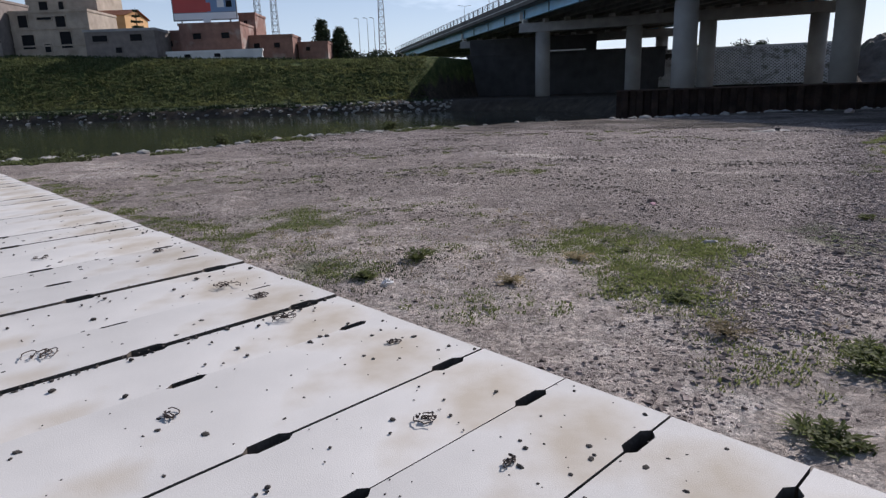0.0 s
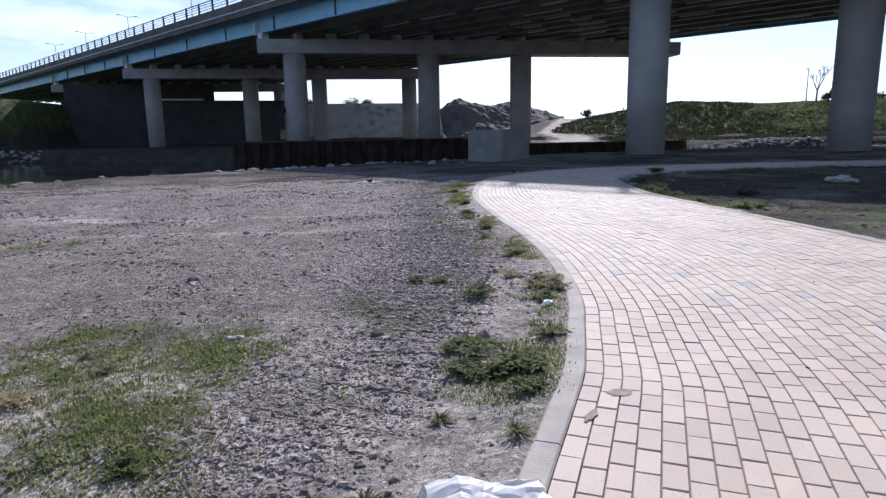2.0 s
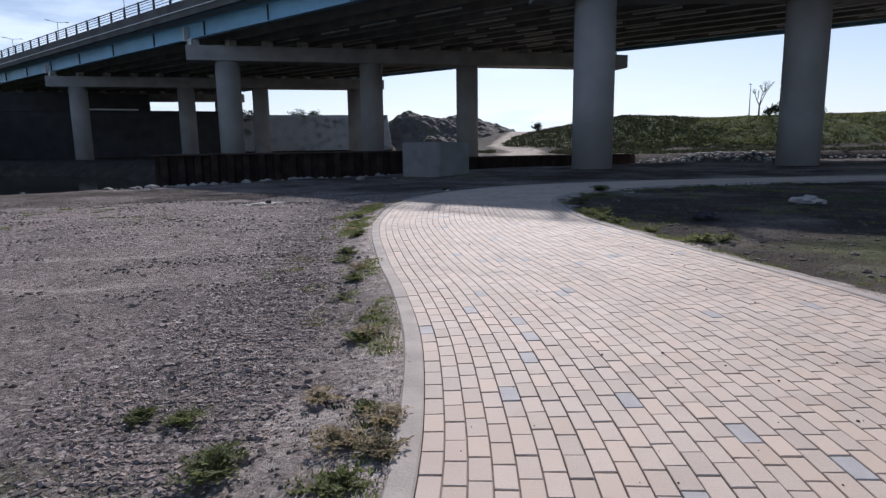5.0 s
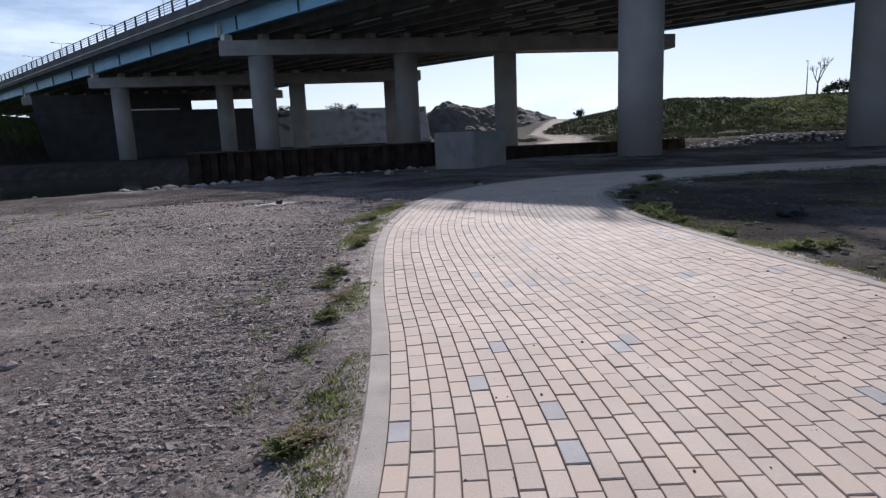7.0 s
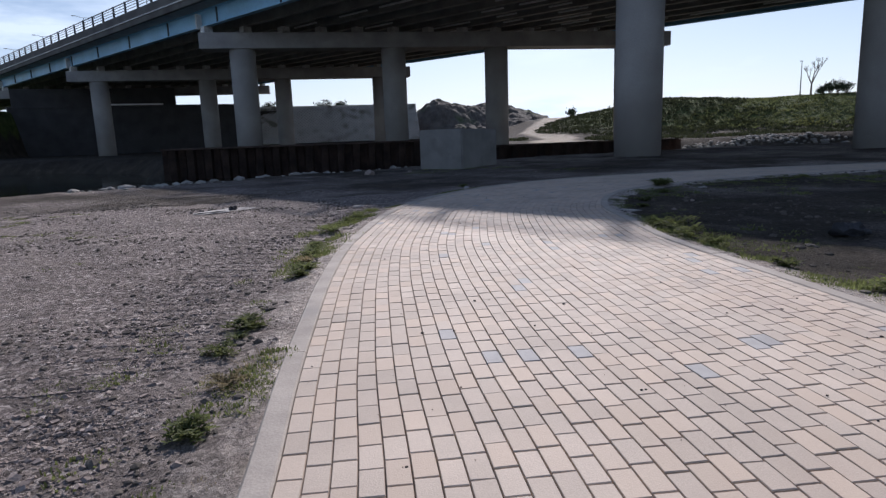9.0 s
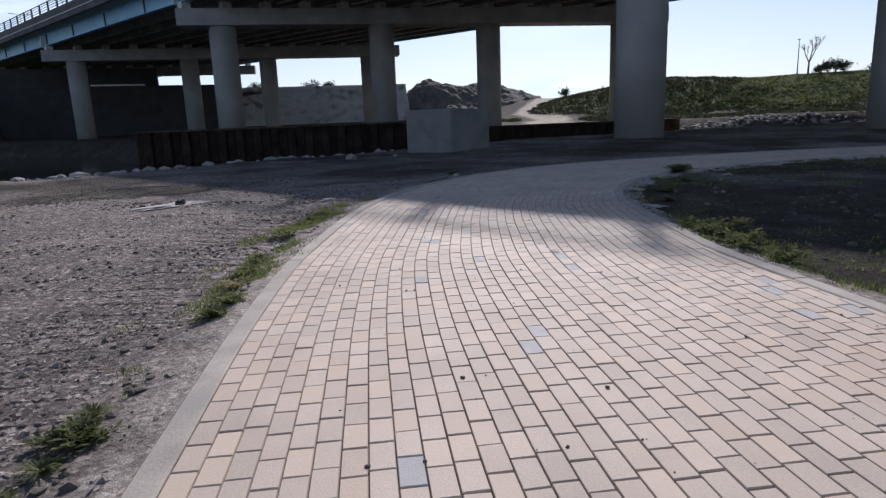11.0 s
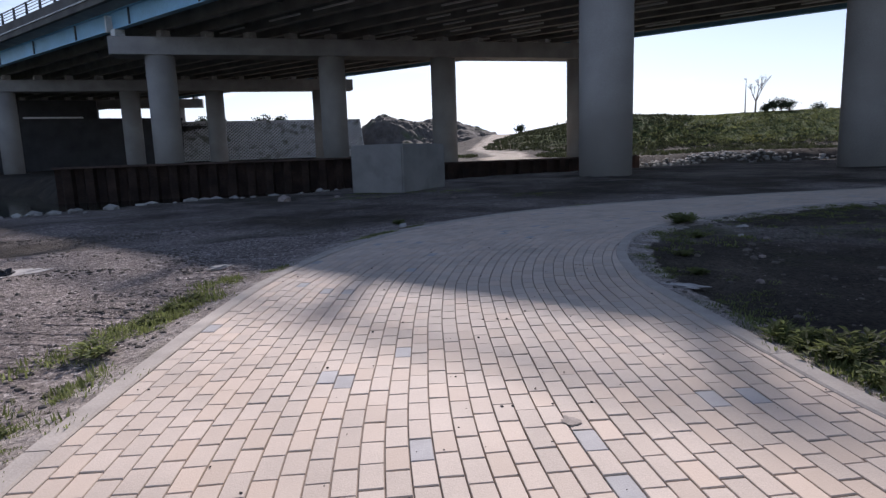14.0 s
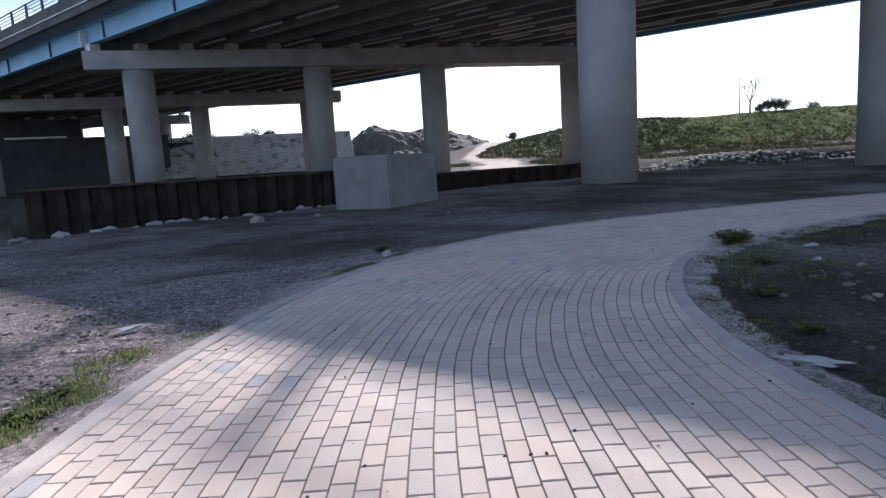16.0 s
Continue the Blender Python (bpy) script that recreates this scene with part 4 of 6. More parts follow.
# ---------------------------------------------------------------- weeds and grass
def tuft_mesh(name, seed, blades, tall, spread, width, material, droop=0.5):
    rnd = random.Random(seed)
    verts, faces = [(0.0, 0.0, 0.0)], []
    for _ in range(blades):
        a, bx, by = rnd.random() * 6.283, 0.0, 0.0
        a += rnd.uniform(-0.7, 0.7)
        h, out, wd = tall * rnd.uniform(0.45, 1.0), spread * rnd.uniform(0.3, 1.0), width * rnd.uniform(0.6, 1.2)
        px, py = -math.sin(a) * wd, math.cos(a) * wd
        base = len(verts)
        for k, (f, ww) in enumerate(((0.35, 1.0), (0.75, 0.8), (1.0, 0.06))):
            o, z = out * f ** 1.5, h * (f - droop * f ** 3 * 0.6)
            cx, cy = bx + math.cos(a) * o, by + math.sin(a) * o
            verts += [(cx + px * ww, cy + py * ww, z), (cx - px * ww, cy - py * ww, z)]
        faces.append((0, base, base + 1))
        for k in range(2):
            b0 = base + 2 * k
            faces.append((b0, b0 + 1, b0 + 3, b0 + 2))
    me = bpy.data.meshes.new(name)
    me.from_pydata(verts, [], faces)
    me.materials.append(material)
    return me


def weed_mesh(name, seed, stems, tall, spread, leaf, material):
    """A low spreading plant: bent stems that carry small pointed leaves, all grown from one root."""
    rnd = random.Random(seed)
    verts, faces = [(0.0, 0.0, 0.0)], []
    for _ in range(stems):
        a, h, out = rnd.random() * 6.283, tall * rnd.uniform(0.3, 1.0), spread * rnd.uniform(0.35, 1.0)
        prev = (0, 0)
        for k in range(1, 7):
            f = k / 6
            a += rnd.uniform(-0.25, 0.25)
            x, y, z = math.cos(a) * out * f, math.sin(a) * out * f, h * math.sin(min(1.0, f * 1.25) * 1.5708) * (1 - 0.3 * f * f)
            b = len(verts)
            verts += [(x - math.sin(a) * 0.0025, y + math.cos(a) * 0.0025, z), (x + math.sin(a) * 0.0025, y - math.cos(a) * 0.0025, z)]
            faces.append((prev[0], b, b + 1) if prev[0] == prev[1] else (prev[0], b, b + 1, prev[1]))
            prev = (b, b + 1)
            for j in range(3):
                w2, s = a + rnd.uniform(-2.0, 2.0), leaf * rnd.uniform(0.6, 1.3)
                up = rnd.uniform(-0.2, 0.8)
                dx, dy, dz = math.cos(w2) * s, math.sin(w2) * s, up * s
                q = len(verts)
                verts += [(x + dx * 0.5 - dy * 0.22, y + dy * 0.5 + dx * 0.22, z + dz * 0.6), (x + dx, y + dy, z + dz * 0.7), (x + dx * 0.5 + dy * 0.22, y + dy * 0.5 - dx * 0.22, z + dz * 0.6)]
                faces.append((b, q, q + 1, q + 2))
    me = bpy.data.meshes.new(name)
    me.from_pydata(verts, [], faces)
    me.materials.append(material)
    return me


WEEDS = [weed_mesh("weed", k, 22, 0.09, 0.15, 0.032, LEAF) for k in range(5)]
ROSETTES = [tuft_mesh("rosette", 50 + k, 70, 0.13, 0.17, 0.006, LEAF, 0.75) for k in range(3)]
GRASSES = [weed_mesh("grass_tuft", 10 + k, 30, 0.06, 0.11, 0.026, LEAF) for k in range(3)]
DRIES = [weed_mesh("dry_weed", 20 + k, 26, 0.07, 0.12, 0.02, DRYLEAF) for k in range(2)]


def plant(kind, x, y, s, seed, z=None):
    me, name, label = {"weed": (WEEDS, "weed", "low green leafy weed growing beside the path"), "grass": (GRASSES, "grass_tuft", "small green grass tuft on bare soil"),
                       "rosette": (ROSETTES, "grass_tuft", "long bladed bright green grass tuft beside the kerb"), "dry": (DRIES, "dry_weed", "dry straw coloured weed on gravel")}[kind]
    ob = new(name, me[seed % len(me)])
    ob.matrix_world = pose(x, y, (height_at(x, y) if z is None else z) - 0.01, 0, 0, seed * 67 % 360) @ Matrix.Diagonal((s * (1.15 if 12 < x < 14 else 1), s * (1.15 if 12 < x < 14 else 1), s * (1.3 if 12 < x < 14 else 1), 1))
    return tagged(ob, label, "plant", "weeds along the path")


# ---------------------------------------------------------------- houses on the far levee
LEV_TURN = 16.386


def house(name, label, u0, u1, d, deep, z1, wall, windows, roof="flat", roof_mat=None, z0=None):
    """A house in the levee frame: u along the bank, d away from it; windows are (u, z, width, height) on the front."""
    o = levee(u0, d)
    base = min(height_at(*levee(u0, d)), height_at(*levee(u1, d))) - 0.4 if z0 is None else z0
    h = thing(name, label, "house", (o[0], o[1], base), LEV_TURN)
    wide, tall = u1 - u0, z1 - base
    bm = bmesh.new()
    box(bm, (wide, deep, tall), (wide / 2, deep / 2, tall / 2))
    part("wall", bm, wall, h)
    bm = bmesh.new()
    if roof == "flat":
        for sx, sy, px, py in ((wide + 0.3, 0.25, wide / 2, 0), (wide + 0.3, 0.25, wide / 2, deep), (0.25, deep + 0.3, 0, deep / 2), (0.25, deep + 0.3, wide, deep / 2)):
            box(bm, (sx, sy, 0.45), (px, py, tall + 0.1))
        part("roof", bm, roof_mat or wall, h, "low flat roof parapet")
    else:
        r = 1.7
        v = [(-0.5, -0.6, tall - 0.1), (wide + 0.5, -0.6, tall - 0.1), (wide + 0.5, deep / 2, tall + r), (-0.5, deep / 2, tall + r), (-0.5, deep + 0.6, tall - 0.1), (wide + 0.5, deep + 0.6, tall - 0.1)]
        vs = [bm.verts.new(q) for q in v]
        bm.faces.new((vs[0], vs[1], vs[2], vs[3]))
        bm.faces.new((vs[3], vs[2], vs[5], vs[4]))
        bmesh.ops.solidify(bm, geom=bm.faces[:], thickness=0.22)
        part("roof", bm, roof_mat or ROOFTILE, h, "pitched terracotta roof")
        bm = bmesh.new()
        a, b, c = [bm.verts.new((wide - 0.02, y, z)) for y, z in ((0, tall - 0.05), (deep, tall - 0.05), (deep / 2, tall + r - 0.1))]
        bm.faces.new((a, b, c))
        bmesh.ops.solidify(bm, geom=bm.faces[:], thickness=0.2)
        part("gable", bm, wall, h)
    if tall > 8:
        for f in (0.36, 0.68):
            bm = bmesh.new()
            box(bm, (wide + 0.16, 0.16, 0.28), (wide / 2, -0.07, tall * f), bevel=0.03)
            part("floor_band", bm, roof_mat or wall, h)
    for u, z, w2, h2 in windows:
        x, zz = u - u0, z - base
        bm = bmesh.new()
        for sx, sz, px, pz in ((w2 + 0.3, 0.14, 0, h2 / 2 + 0.05), (w2 + 0.4, 0.16, 0, -h2 / 2 - 0.05), (0.14, h2, -w2 / 2 - 0.05, 0), (0.14, h2, w2 / 2 + 0.05, 0)):
            box(bm, (sx, 0.24, sz), (x + px, -0.06, zz + pz))
        win = part("window", bm, wall, h)
        bm = bmesh.new()
        box(bm, (w2, 0.06, h2), (x, -0.034, zz))
        part("pane", bm, DARKGLASS, win)
    return h


house("house", "cream two storey house with dark openings", -80.2, -65.4, 125, 11, 18.5, CREAM,
      [(-77.3, 13.2, 2.4, 2.6), (-70.1, 13.4, 2.2, 3.0), (-77.7, 16.9, 1.8, 2.2), (-70.6, 16.7, 1.9, 2.0), (-73.6, 17.3, 2.8, 0.5), (-73.8, 12.0, 1.2, 1.5)])
house("house", "dark raw brick house at the levee", -90.0, -80.6, 122, 10, 20.5, GREYBLOCK, [(-84, 14, 1.4, 1.4), (-87, 17.5, 1.4, 1.4)])
house("house", "tall pale pink house behind others", -92.0, -76.0, 150, 12, 27.5, CREAM, [(-88, 23, 2.0, 2.2), (-84, 23, 1.2, 2.0)])
house("house", "orange house with a pitched tile roof", -79.0, -66.0, 141, 11, 19.6, ORANGE, [(-70.5, 17.6, 1.2, 1.6), (-75.0, 17.6, 1.2, 1.6)], "pitched")
house("house", "long grey block house with a flat roof", -64.0, -51.2, 120, 9, 14.2, GREYBLOCK, [(-61.2, 12.9, 2.8, 1.1), (-54.6, 12.9, 2.2, 1.2), (-58.0, 10.8, 1.2, 1.0)], roof_mat=CONCRETE)
house("house", "low brown brick house", -52.4, -48.8, 127, 7, 14.3, REDBRICK, [(-51.3, 12.2, 0.9, 1.1)])
house("house", "raw red brick house below a billboard", -48.6, -37.0, 125, 9, 15.3, REDBRICK, [(-45.3, 13.2, 1.6, 1.1), (-39.9, 13.2, 1.6, 1.1), (-45.2, 9.9, 1.4, 0.9), (-39.7, 9.9, 1.4, 0.9)])
house("house", "narrow dark brick house", -40.4, -37.0, 136, 8, 18.2, REDBRICK, [(-39, 16.5, 0.8, 1.0)])
house("house", "long low brick house", -38.0, -28.4, 130, 8, 13.2, REDBRICK, [(-35.5, 11.5, 1.2, 1.0), (-31.5, 11.5, 1.2, 1.0)])
house("house", "small low brick shed", -28.0, -22.0, 133, 6, 11.9, REDBRICK, [(-26.0, 10.8, 0.9, 0.8)])
house("house", "low whitewashed wall below the brick house", -49.2, -31.8, 119.5, 0.4, 9.9, WHITEWALL, [(-45.5, 9.3, 1.2, 0.7), (-40.0, 9.3, 1.2, 0.7)], roof_mat=WHITEWALL)


def crest_rubble():
    rnd = random.Random(51)
    places = []
    for _ in range(260):
        x, y = levee(rnd.uniform(-98, -22), rnd.gauss(117.2, 0.8))
        places.append((x, y, height_at(x, y) + 0.05, 0.2 + 0.7 * rnd.random() ** 4))
    scatter("crest_rubble", ROCK, places, [rock_mesh(k + 120, 0.6) for k in range(4)], "pale rubble strewn along the levee crest", "rubble")


crest_rubble()


def billboard():
    o = levee(-50.4, 127.5)
    b = thing("billboard", "large red and blue billboard on the brick house roof", "billboard", (o[0], o[1], 15.7), LEV_TURN)
    wide, tall = 12.4, 7.6
    bm = bmesh.new()
    box(bm, (wide, 0.25, tall), (wide / 2, 0.2, tall / 2 + 0.6), bevel=0.03)
    part("panel", bm, MASTM, b)
    for name, m, x0, x1, z0, z1, y in (("red_sheet", RED, 0.2, 6.6, 2.1, 8.0, 0.055), ("blue_sheet", BLUEP, 6.6, 12.2, 2.1, 8.0, 0.055), ("white_strip", WHITEP, 0.2, 12.2, 0.8, 2.0, 0.055),
                                       ("logo", WHITEP, 8.7, 10.0, 2.9, 4.2, 0.035), ("logo", RED, 5.6, 7.4, 2.2, 3.8, 0.04), ("logo", DARKGLASS, 10.4, 11.5, 2.9, 4.1, 0.035)):
        bm = bmesh.new()
        box(bm, (x1 - x0, 0.02, z1 - z0), ((x0 + x1) / 2, y, (z0 + z1) / 2))
        part(name, bm, m, b)
    for k, w2 in enumerate((0.9, 1.3, 0.6)):
        bm = bmesh.new()
        box(bm, (w2, 0.02, 0.28), (1.6 + k * 1.5, 0.03, 4.9))
        part("text_bar", bm, WHITEP, b)
    bm = bmesh.new()
    box(bm, (1.3, 0.5, 0.9), (6.6, -0.3, 0.35), bevel=0.04)
    part("lamp_box", bm, WHITEP, b, "white box below the billboard")
    for x in (1.5, 6.2, 10.9):
        bm = bmesh.new()
        rod(bm, (x, 0.35, -0.8), (x, 0.35, 0.9), 0.14)
        part("leg", bm, MASTM, b)


billboard()


def lattice_mast(u, d, top, wide, arm=0.0):
    o = levee(u, d)
    g = height_at(*o)
    m = thing("lattice_mast", "tall grey steel lattice mast", "mast", (o[0], o[1], g - 0.2), LEV_TURN, "lattice masts")
    tall = top - g
    bm = bmesh.new()
    n = int(tall / 1.6)
    for k in range(n):
        z0, z1 = k * tall / n, (k + 1) * tall / n
        w0, w1 = wide * (1 - 0.55 * z0 / tall) / 2, wide * (1 - 0.55 * z1 / tall) / 2
        c0 = [(-w0, -w0, z0), (w0, -w0, z0), (w0, w0, z0), (-w0, w0, z0)]
        c1 = [(-w1, -w1, z1), (w1, -w1, z1), (w1, w1, z1), (-w1, w1, z1)]
        for i in range(4):
            rod(bm, c0[i], c1[i], 0.07, sides=4)
            rod(bm, c0[i], c1[(i + 1) % 4], 0.045, sides=4)
            rod(bm, c1[i], c1[(i + 1) % 4], 0.045, sides=4)
    part("tower", bm, MASTM, m)
    if arm:
        bm = bmesh.new()
        rod(bm, (-arm, 0, tall), (arm, 0, tall), 0.13, sides=6)
        rod(bm, (-arm * 0.5, 0, tall), (0, 0, tall - 1.2), 0.07, sides=4)
        rod(bm, (arm * 0.5, 0, tall), (0, 0, tall - 1.2), 0.07, sides=4)
        part("cross_arm", bm, MASTM, m)


lattice_mast(-45.4, 170, 36, 1.9)
lattice_mast(-41.2, 170, 36, 1.9)
lattice_mast(-13.8, 170, 32.5, 2.0, 4.6)
for u in (-19.5, -17.3, -15.6):
    o = levee(u, 168)
    street_lamp("lamp_post", (*o, height_at(*o) - 0.2), 20.3 - height_at(*o), (-0.4,), LEV_TURN, "slim grey lamp post beyond the levee", "posts beyond the levee")


# ---------------------------------------------------------------- trees and shrubs
def leaf_cloud(spots, per, size, rnd):
    """Small uneven leaf blades strewn round the given spots; each spot is x, y, z, radius."""
    verts, faces = [], []
    for x, y, z, r in spots:
        for _ in range(per):
            q = Vector((rnd.gauss(0, 1), rnd.gauss(0, 1), rnd.gauss(0, 0.8)))
            q = Vector((x, y, z)) + q * r * 0.55
            a = Vector((rnd.uniform(-1, 1), rnd.uniform(-1, 1), rnd.uniform(-0.6, 0.9))).normalized()
            b = a.cross(Vector((rnd.uniform(-1, 1), rnd.uniform(-1, 1), rnd.uniform(-1, 1)))).normalized()
            s = size * rnd.uniform(0.6, 1.3)
            k = len(verts)
            verts += [tuple(q - a * s), tuple(q + b * s * 0.45), tuple(q + a * s), tuple(q - b * s * 0.45)]
            faces.append((k, k + 1, k + 2, k + 3))
    return verts, faces


def conifer(at, tall, wide, seed, label, open_tiers=False):
    rnd = random.Random(seed)
    tree = thing("conifer", label, "tree", at)
    bm = bmesh.new()
    rod(bm, (0, 0, -0.3), (0, 0, tall), 0.035 * tall, 0.02, 10)
    spots = []
    tiers = 9 if open_tiers else 15
    for k in range(tiers):
        f = (k + 0.7) / tiers
        z, r = tall * (0.12 + 0.86 * f), wide * (1 - f) ** 0.8 * rnd.uniform(0.75, 1.15) + 0.15
        for j in range(7):
            a = 6.283 * j / 7 + k * 0.9 + rnd.uniform(-0.25, 0.25)
            rr = r * rnd.uniform(0.75, 1.15)
            tip = (rr * math.cos(a), rr * math.sin(a), z + (0.06 if open_tiers else -0.1) * rr)
            rod(bm, (0, 0, z), tip, 0.05, 0.015, 4)
            for s in (0.35, 0.6, 0.8, 1.0):
                spots.append((tip[0] * s, tip[1] * s, z + (tip[2] - z) * s, 0.22 * wide * (0.35 if open_tiers else 1)))
    part("trunk", bm, BARK, tree)
    v, f = leaf_cloud(spots, 12, 0.34 if not open_tiers else 0.2, rnd)
    mesh_from("crown", v, f, DARKLEAF, tree)
    return tree


def tree_spot(u, d):
    o = levee(u, d)
    return (*o, height_at(*o))


conifer(tree_spot(-24.2, 140), 9.2, 3.0, 1, "dark conifer on the far levee")
conifer(tree_spot(-20.6, 141), 7.4, 3.2, 2, "lower dark conifer beside a taller one")
conifer(tree_spot(-63.6, 141), 11.5, 2.6, 3, "tiered monkey puzzle tree behind the houses", True)


def bush(at, wide, tall, seed, label, material=None, leaf=0.16, per=40):
    rnd = random.Random(seed)
    b = thing("bush", label, "shrub", at)
    bm = bmesh.new()
    spots = []
    for k in range(9):
        a, r = rnd.random() * 6.283, wide * 0.5 * rnd.random()
        tip = (r * math.cos(a), r * math.sin(a), tall * rnd.uniform(0.35, 0.95))
        rod(bm, (0, 0, -0.1), tip, 0.02 * tall + 0.006, 0.006, 5)
        spots.append((*tip, wide * 0.3))
    part("stem", bm, BARK, b)
    v, f = leaf_cloud(spots, per, leaf, rnd)
    mesh_from("crown", v, f, material or DARKLEAF, b)
    return b


for k, (u, d, w2, h2) in enumerate(((-17.5, 138, 3.2, 2.2), (-14.0, 137, 3.4, 2.0), (-10.8, 139, 3.6, 2.4), (-12.6, 142, 3.0, 3.2), (-7.6, 138, 3.2, 1.8), (-27.0, 137, 2.6, 2.4), (-5.0, 139, 2.8, 1.6))):
    bush(tree_spot(u, d), w2, h2, 40 + k, "dark scrub along the levee crest", leaf=0.3)


def bare_tree(at, tall, seed, label):
    rnd = random.Random(seed)
    tree = thing("bare_tree", label, "tree", at)
    bm = bmesh.new()

    def grow(a, way, length, r, level):
        b = a + way * length
        rod(bm, a, b, r, r * 0.68, 6)
        if level == 0:
            return
        for _ in range(3):
            w2 = (way + Vector((rnd.uniform(-0.75, 0.75), rnd.uniform(-0.75, 0.75), rnd.uniform(-0.1, 0.5)))).normalized()
            grow(b if rnd.random() < 0.7 else a + way * length * 0.75, w2, length * rnd.uniform(0.55, 0.8), r * 0.55, level - 1)

    grow(Vector((0, 0, -0.3)), Vector((0.03, 0, 1)), tall * 0.34, 0.026 * tall, 5)
    part("trunk", bm, BARK, tree)
    return tree


def at_ground(x, y):
    return (x, y, height_at(x, y))


street_lamp("lamp_post", at_ground(102.5, 98.6), 5.9, (-0.12,), 20, "slim lamp post on the green hill")
bare_tree(at_ground(103.6, 97.4), 7.2, 7, "bare winter tree on the green hill")
for k, (x, y, w2, h2) in enumerate(((105.0, 96.4, 1.7, 1.6), (105.8, 95.5, 1.9, 2.0), (106.6, 94.6, 2.0, 2.2), (107.4, 93.7, 2.1, 1.7), (112.5, 92.0, 2.4, 0.7))):
    bush(at_ground(x, y), w2, h2, 60 + k, "dark leafy bush on the crest of the green hill", leaf=0.17, per=60)
for k, (x, y) in enumerate(((79.8, 139.6), (24.0, 141.0), (27.5, 141.0), (16.0, 142.0), (13.5, 143.0))):
    bush(at_ground(x, y), 2.4, 1.7, 70 + k, "dark scrub on the skyline beyond the bridge", leaf=0.25)
for k, (x, y) in enumerate(((95.2, 147.9), (96.9, 146.7), (99.2, 145.5), (26.1, 155.6), (57, 190))):
    p2 = thing("utility_pole", "distant wooden utility pole with cross arm", "pole", at_ground(x, y), 20, "utility poles")
    bm = bmesh.new()
    high = 4.4 if x > 60 else 3.4
    rod(bm, (0, 0, -0.3), (0, 0, high), 0.11, 0.08, 7)
    part("pole", bm, BARK, p2)
    bm = bmesh.new()
    box(bm, (1.3, 0.12, 0.12), (0, 0.1, high - 0.35))
    part("cross_arm", bm, BARK, p2)


# ---------------------------------------------------------------- rough growth on levee, hill and ground
def growth(name, spots, tall, wide, blades, material, label, seed, thick=0.09):
    """Clumps of upright blades as one object of kind stuff. spots: x, y, z, scale."""
    rnd = np.random.RandomState(seed)
    n = len(spots)
    sp = np.array(spots)
    v = np.zeros((n, blades, 4, 3))
    a = rnd.rand(n, blades) * 6.283
    r = rnd.rand(n, blades) ** 0.5 * wide * 0.5
    lean, h = rnd.rand(n, blades) * 0.9, tall * (0.45 + 0.55 * rnd.rand(n, blades))
    w2 = wide * thick * (0.6 + 0.8 * rnd.rand(n, blades))
    bx, by = r * np.cos(a), r * np.sin(a)
    b = a + rnd.rand(n, blades) * 2 - 1
    px, py = -np.sin(b) * w2, np.cos(b) * w2
    for i, (f, k) in enumerate(((0, 1.0), (0, -1.0), (1, -0.35), (1, 0.35))):
        v[:, :, i, 0] = bx + px * k + f * np.cos(b) * lean * h
        v[:, :, i, 1] = by + py * k + f * np.sin(b) * lean * h
        v[:, :, i, 2] = f * h
    v = v * sp[:, None, None, 3:4] + sp[:, None, None, :3]
    verts = v.reshape(-1, 3)
    faces = np.arange(len(verts)).reshape(-1, 4)
    me = bpy.data.meshes.new(name)
    me.vertices.add(len(verts))
    me.vertices.foreach_set("co", verts.ravel())
    me.loops.add(faces.size)
    me.loops.foreach_set("vertex_index", faces.ravel())
    me.polygons.add(len(faces))
    me.polygons.foreach_set("loop_start", np.arange(0, faces.size, 4))
    me.update(calc_edges=True)
    me.materials.append(material)
    return tagged(new(name, me), label, "grass", kind="stuff")


def spots_on(xy, scale):
    z = heights(xy)
    return np.c_[xy, z - 0.02, scale]


rs = np.random.RandomState(8)
u = rs.uniform(-100, -2, 17000)
d = rs.uniform(99.5, 119, 17000)
xy = LEV_O + u[:, None] * LEV_R + d[:, None] * LEV_F
keep = (rough(xy[:, 0], xy[:, 1], 4.0) > -0.55) & (xy[:, 0] - 0.12 * (xy[:, 1] - 120) < -26.6)
growth("levee_grass", spots_on(xy[keep], 0.6 + 0.7 * rs.rand(keep.sum())), 0.26, 1.0, 9, OLIVE, "rough green grass on the far levee", 1)
xy = np.c_[rs.uniform(58, 135, 17000), rs.uniform(60, 128, 17000)]
hh = ground_height(xy[:, 0].copy(), xy[:, 1].copy())
turned = np.degrees(np.arctan2(xy[:, 0] - 8, xy[:, 1] - 10)) + 5.0 * rough(xy[:, 0], xy[:, 1], 7.0)
wild = (hh[7] > 0.08) & (hh[2] > 5) & (turned < 43.0)
keep = (hh[7] > 0.12) & (hh[2] > 5) & (rough(xy[:, 0], xy[:, 1], 5.0) > -0.5) & (turned > 40.5)
growth("hill_scrub", spots_on(xy[wild], 0.6 + 0.9 * rs.rand(wild.sum())), 0.28, 0.9, 9, SCRUB, "dark low scrub on the shoulder of the hill", 13)
growth("hill_grass", spots_on(xy[keep], 0.5 + 0.9 * rs.rand(keep.sum())), 0.26, 1.0, 8, OLIVE, "rough green growth on the hill", 2)

xy = np.c_[rs.uniform(46, 130, 9000), rs.uniform(50, 112, 9000)]
hh = ground_height(xy[:, 0].copy(), xy[:, 1].copy())
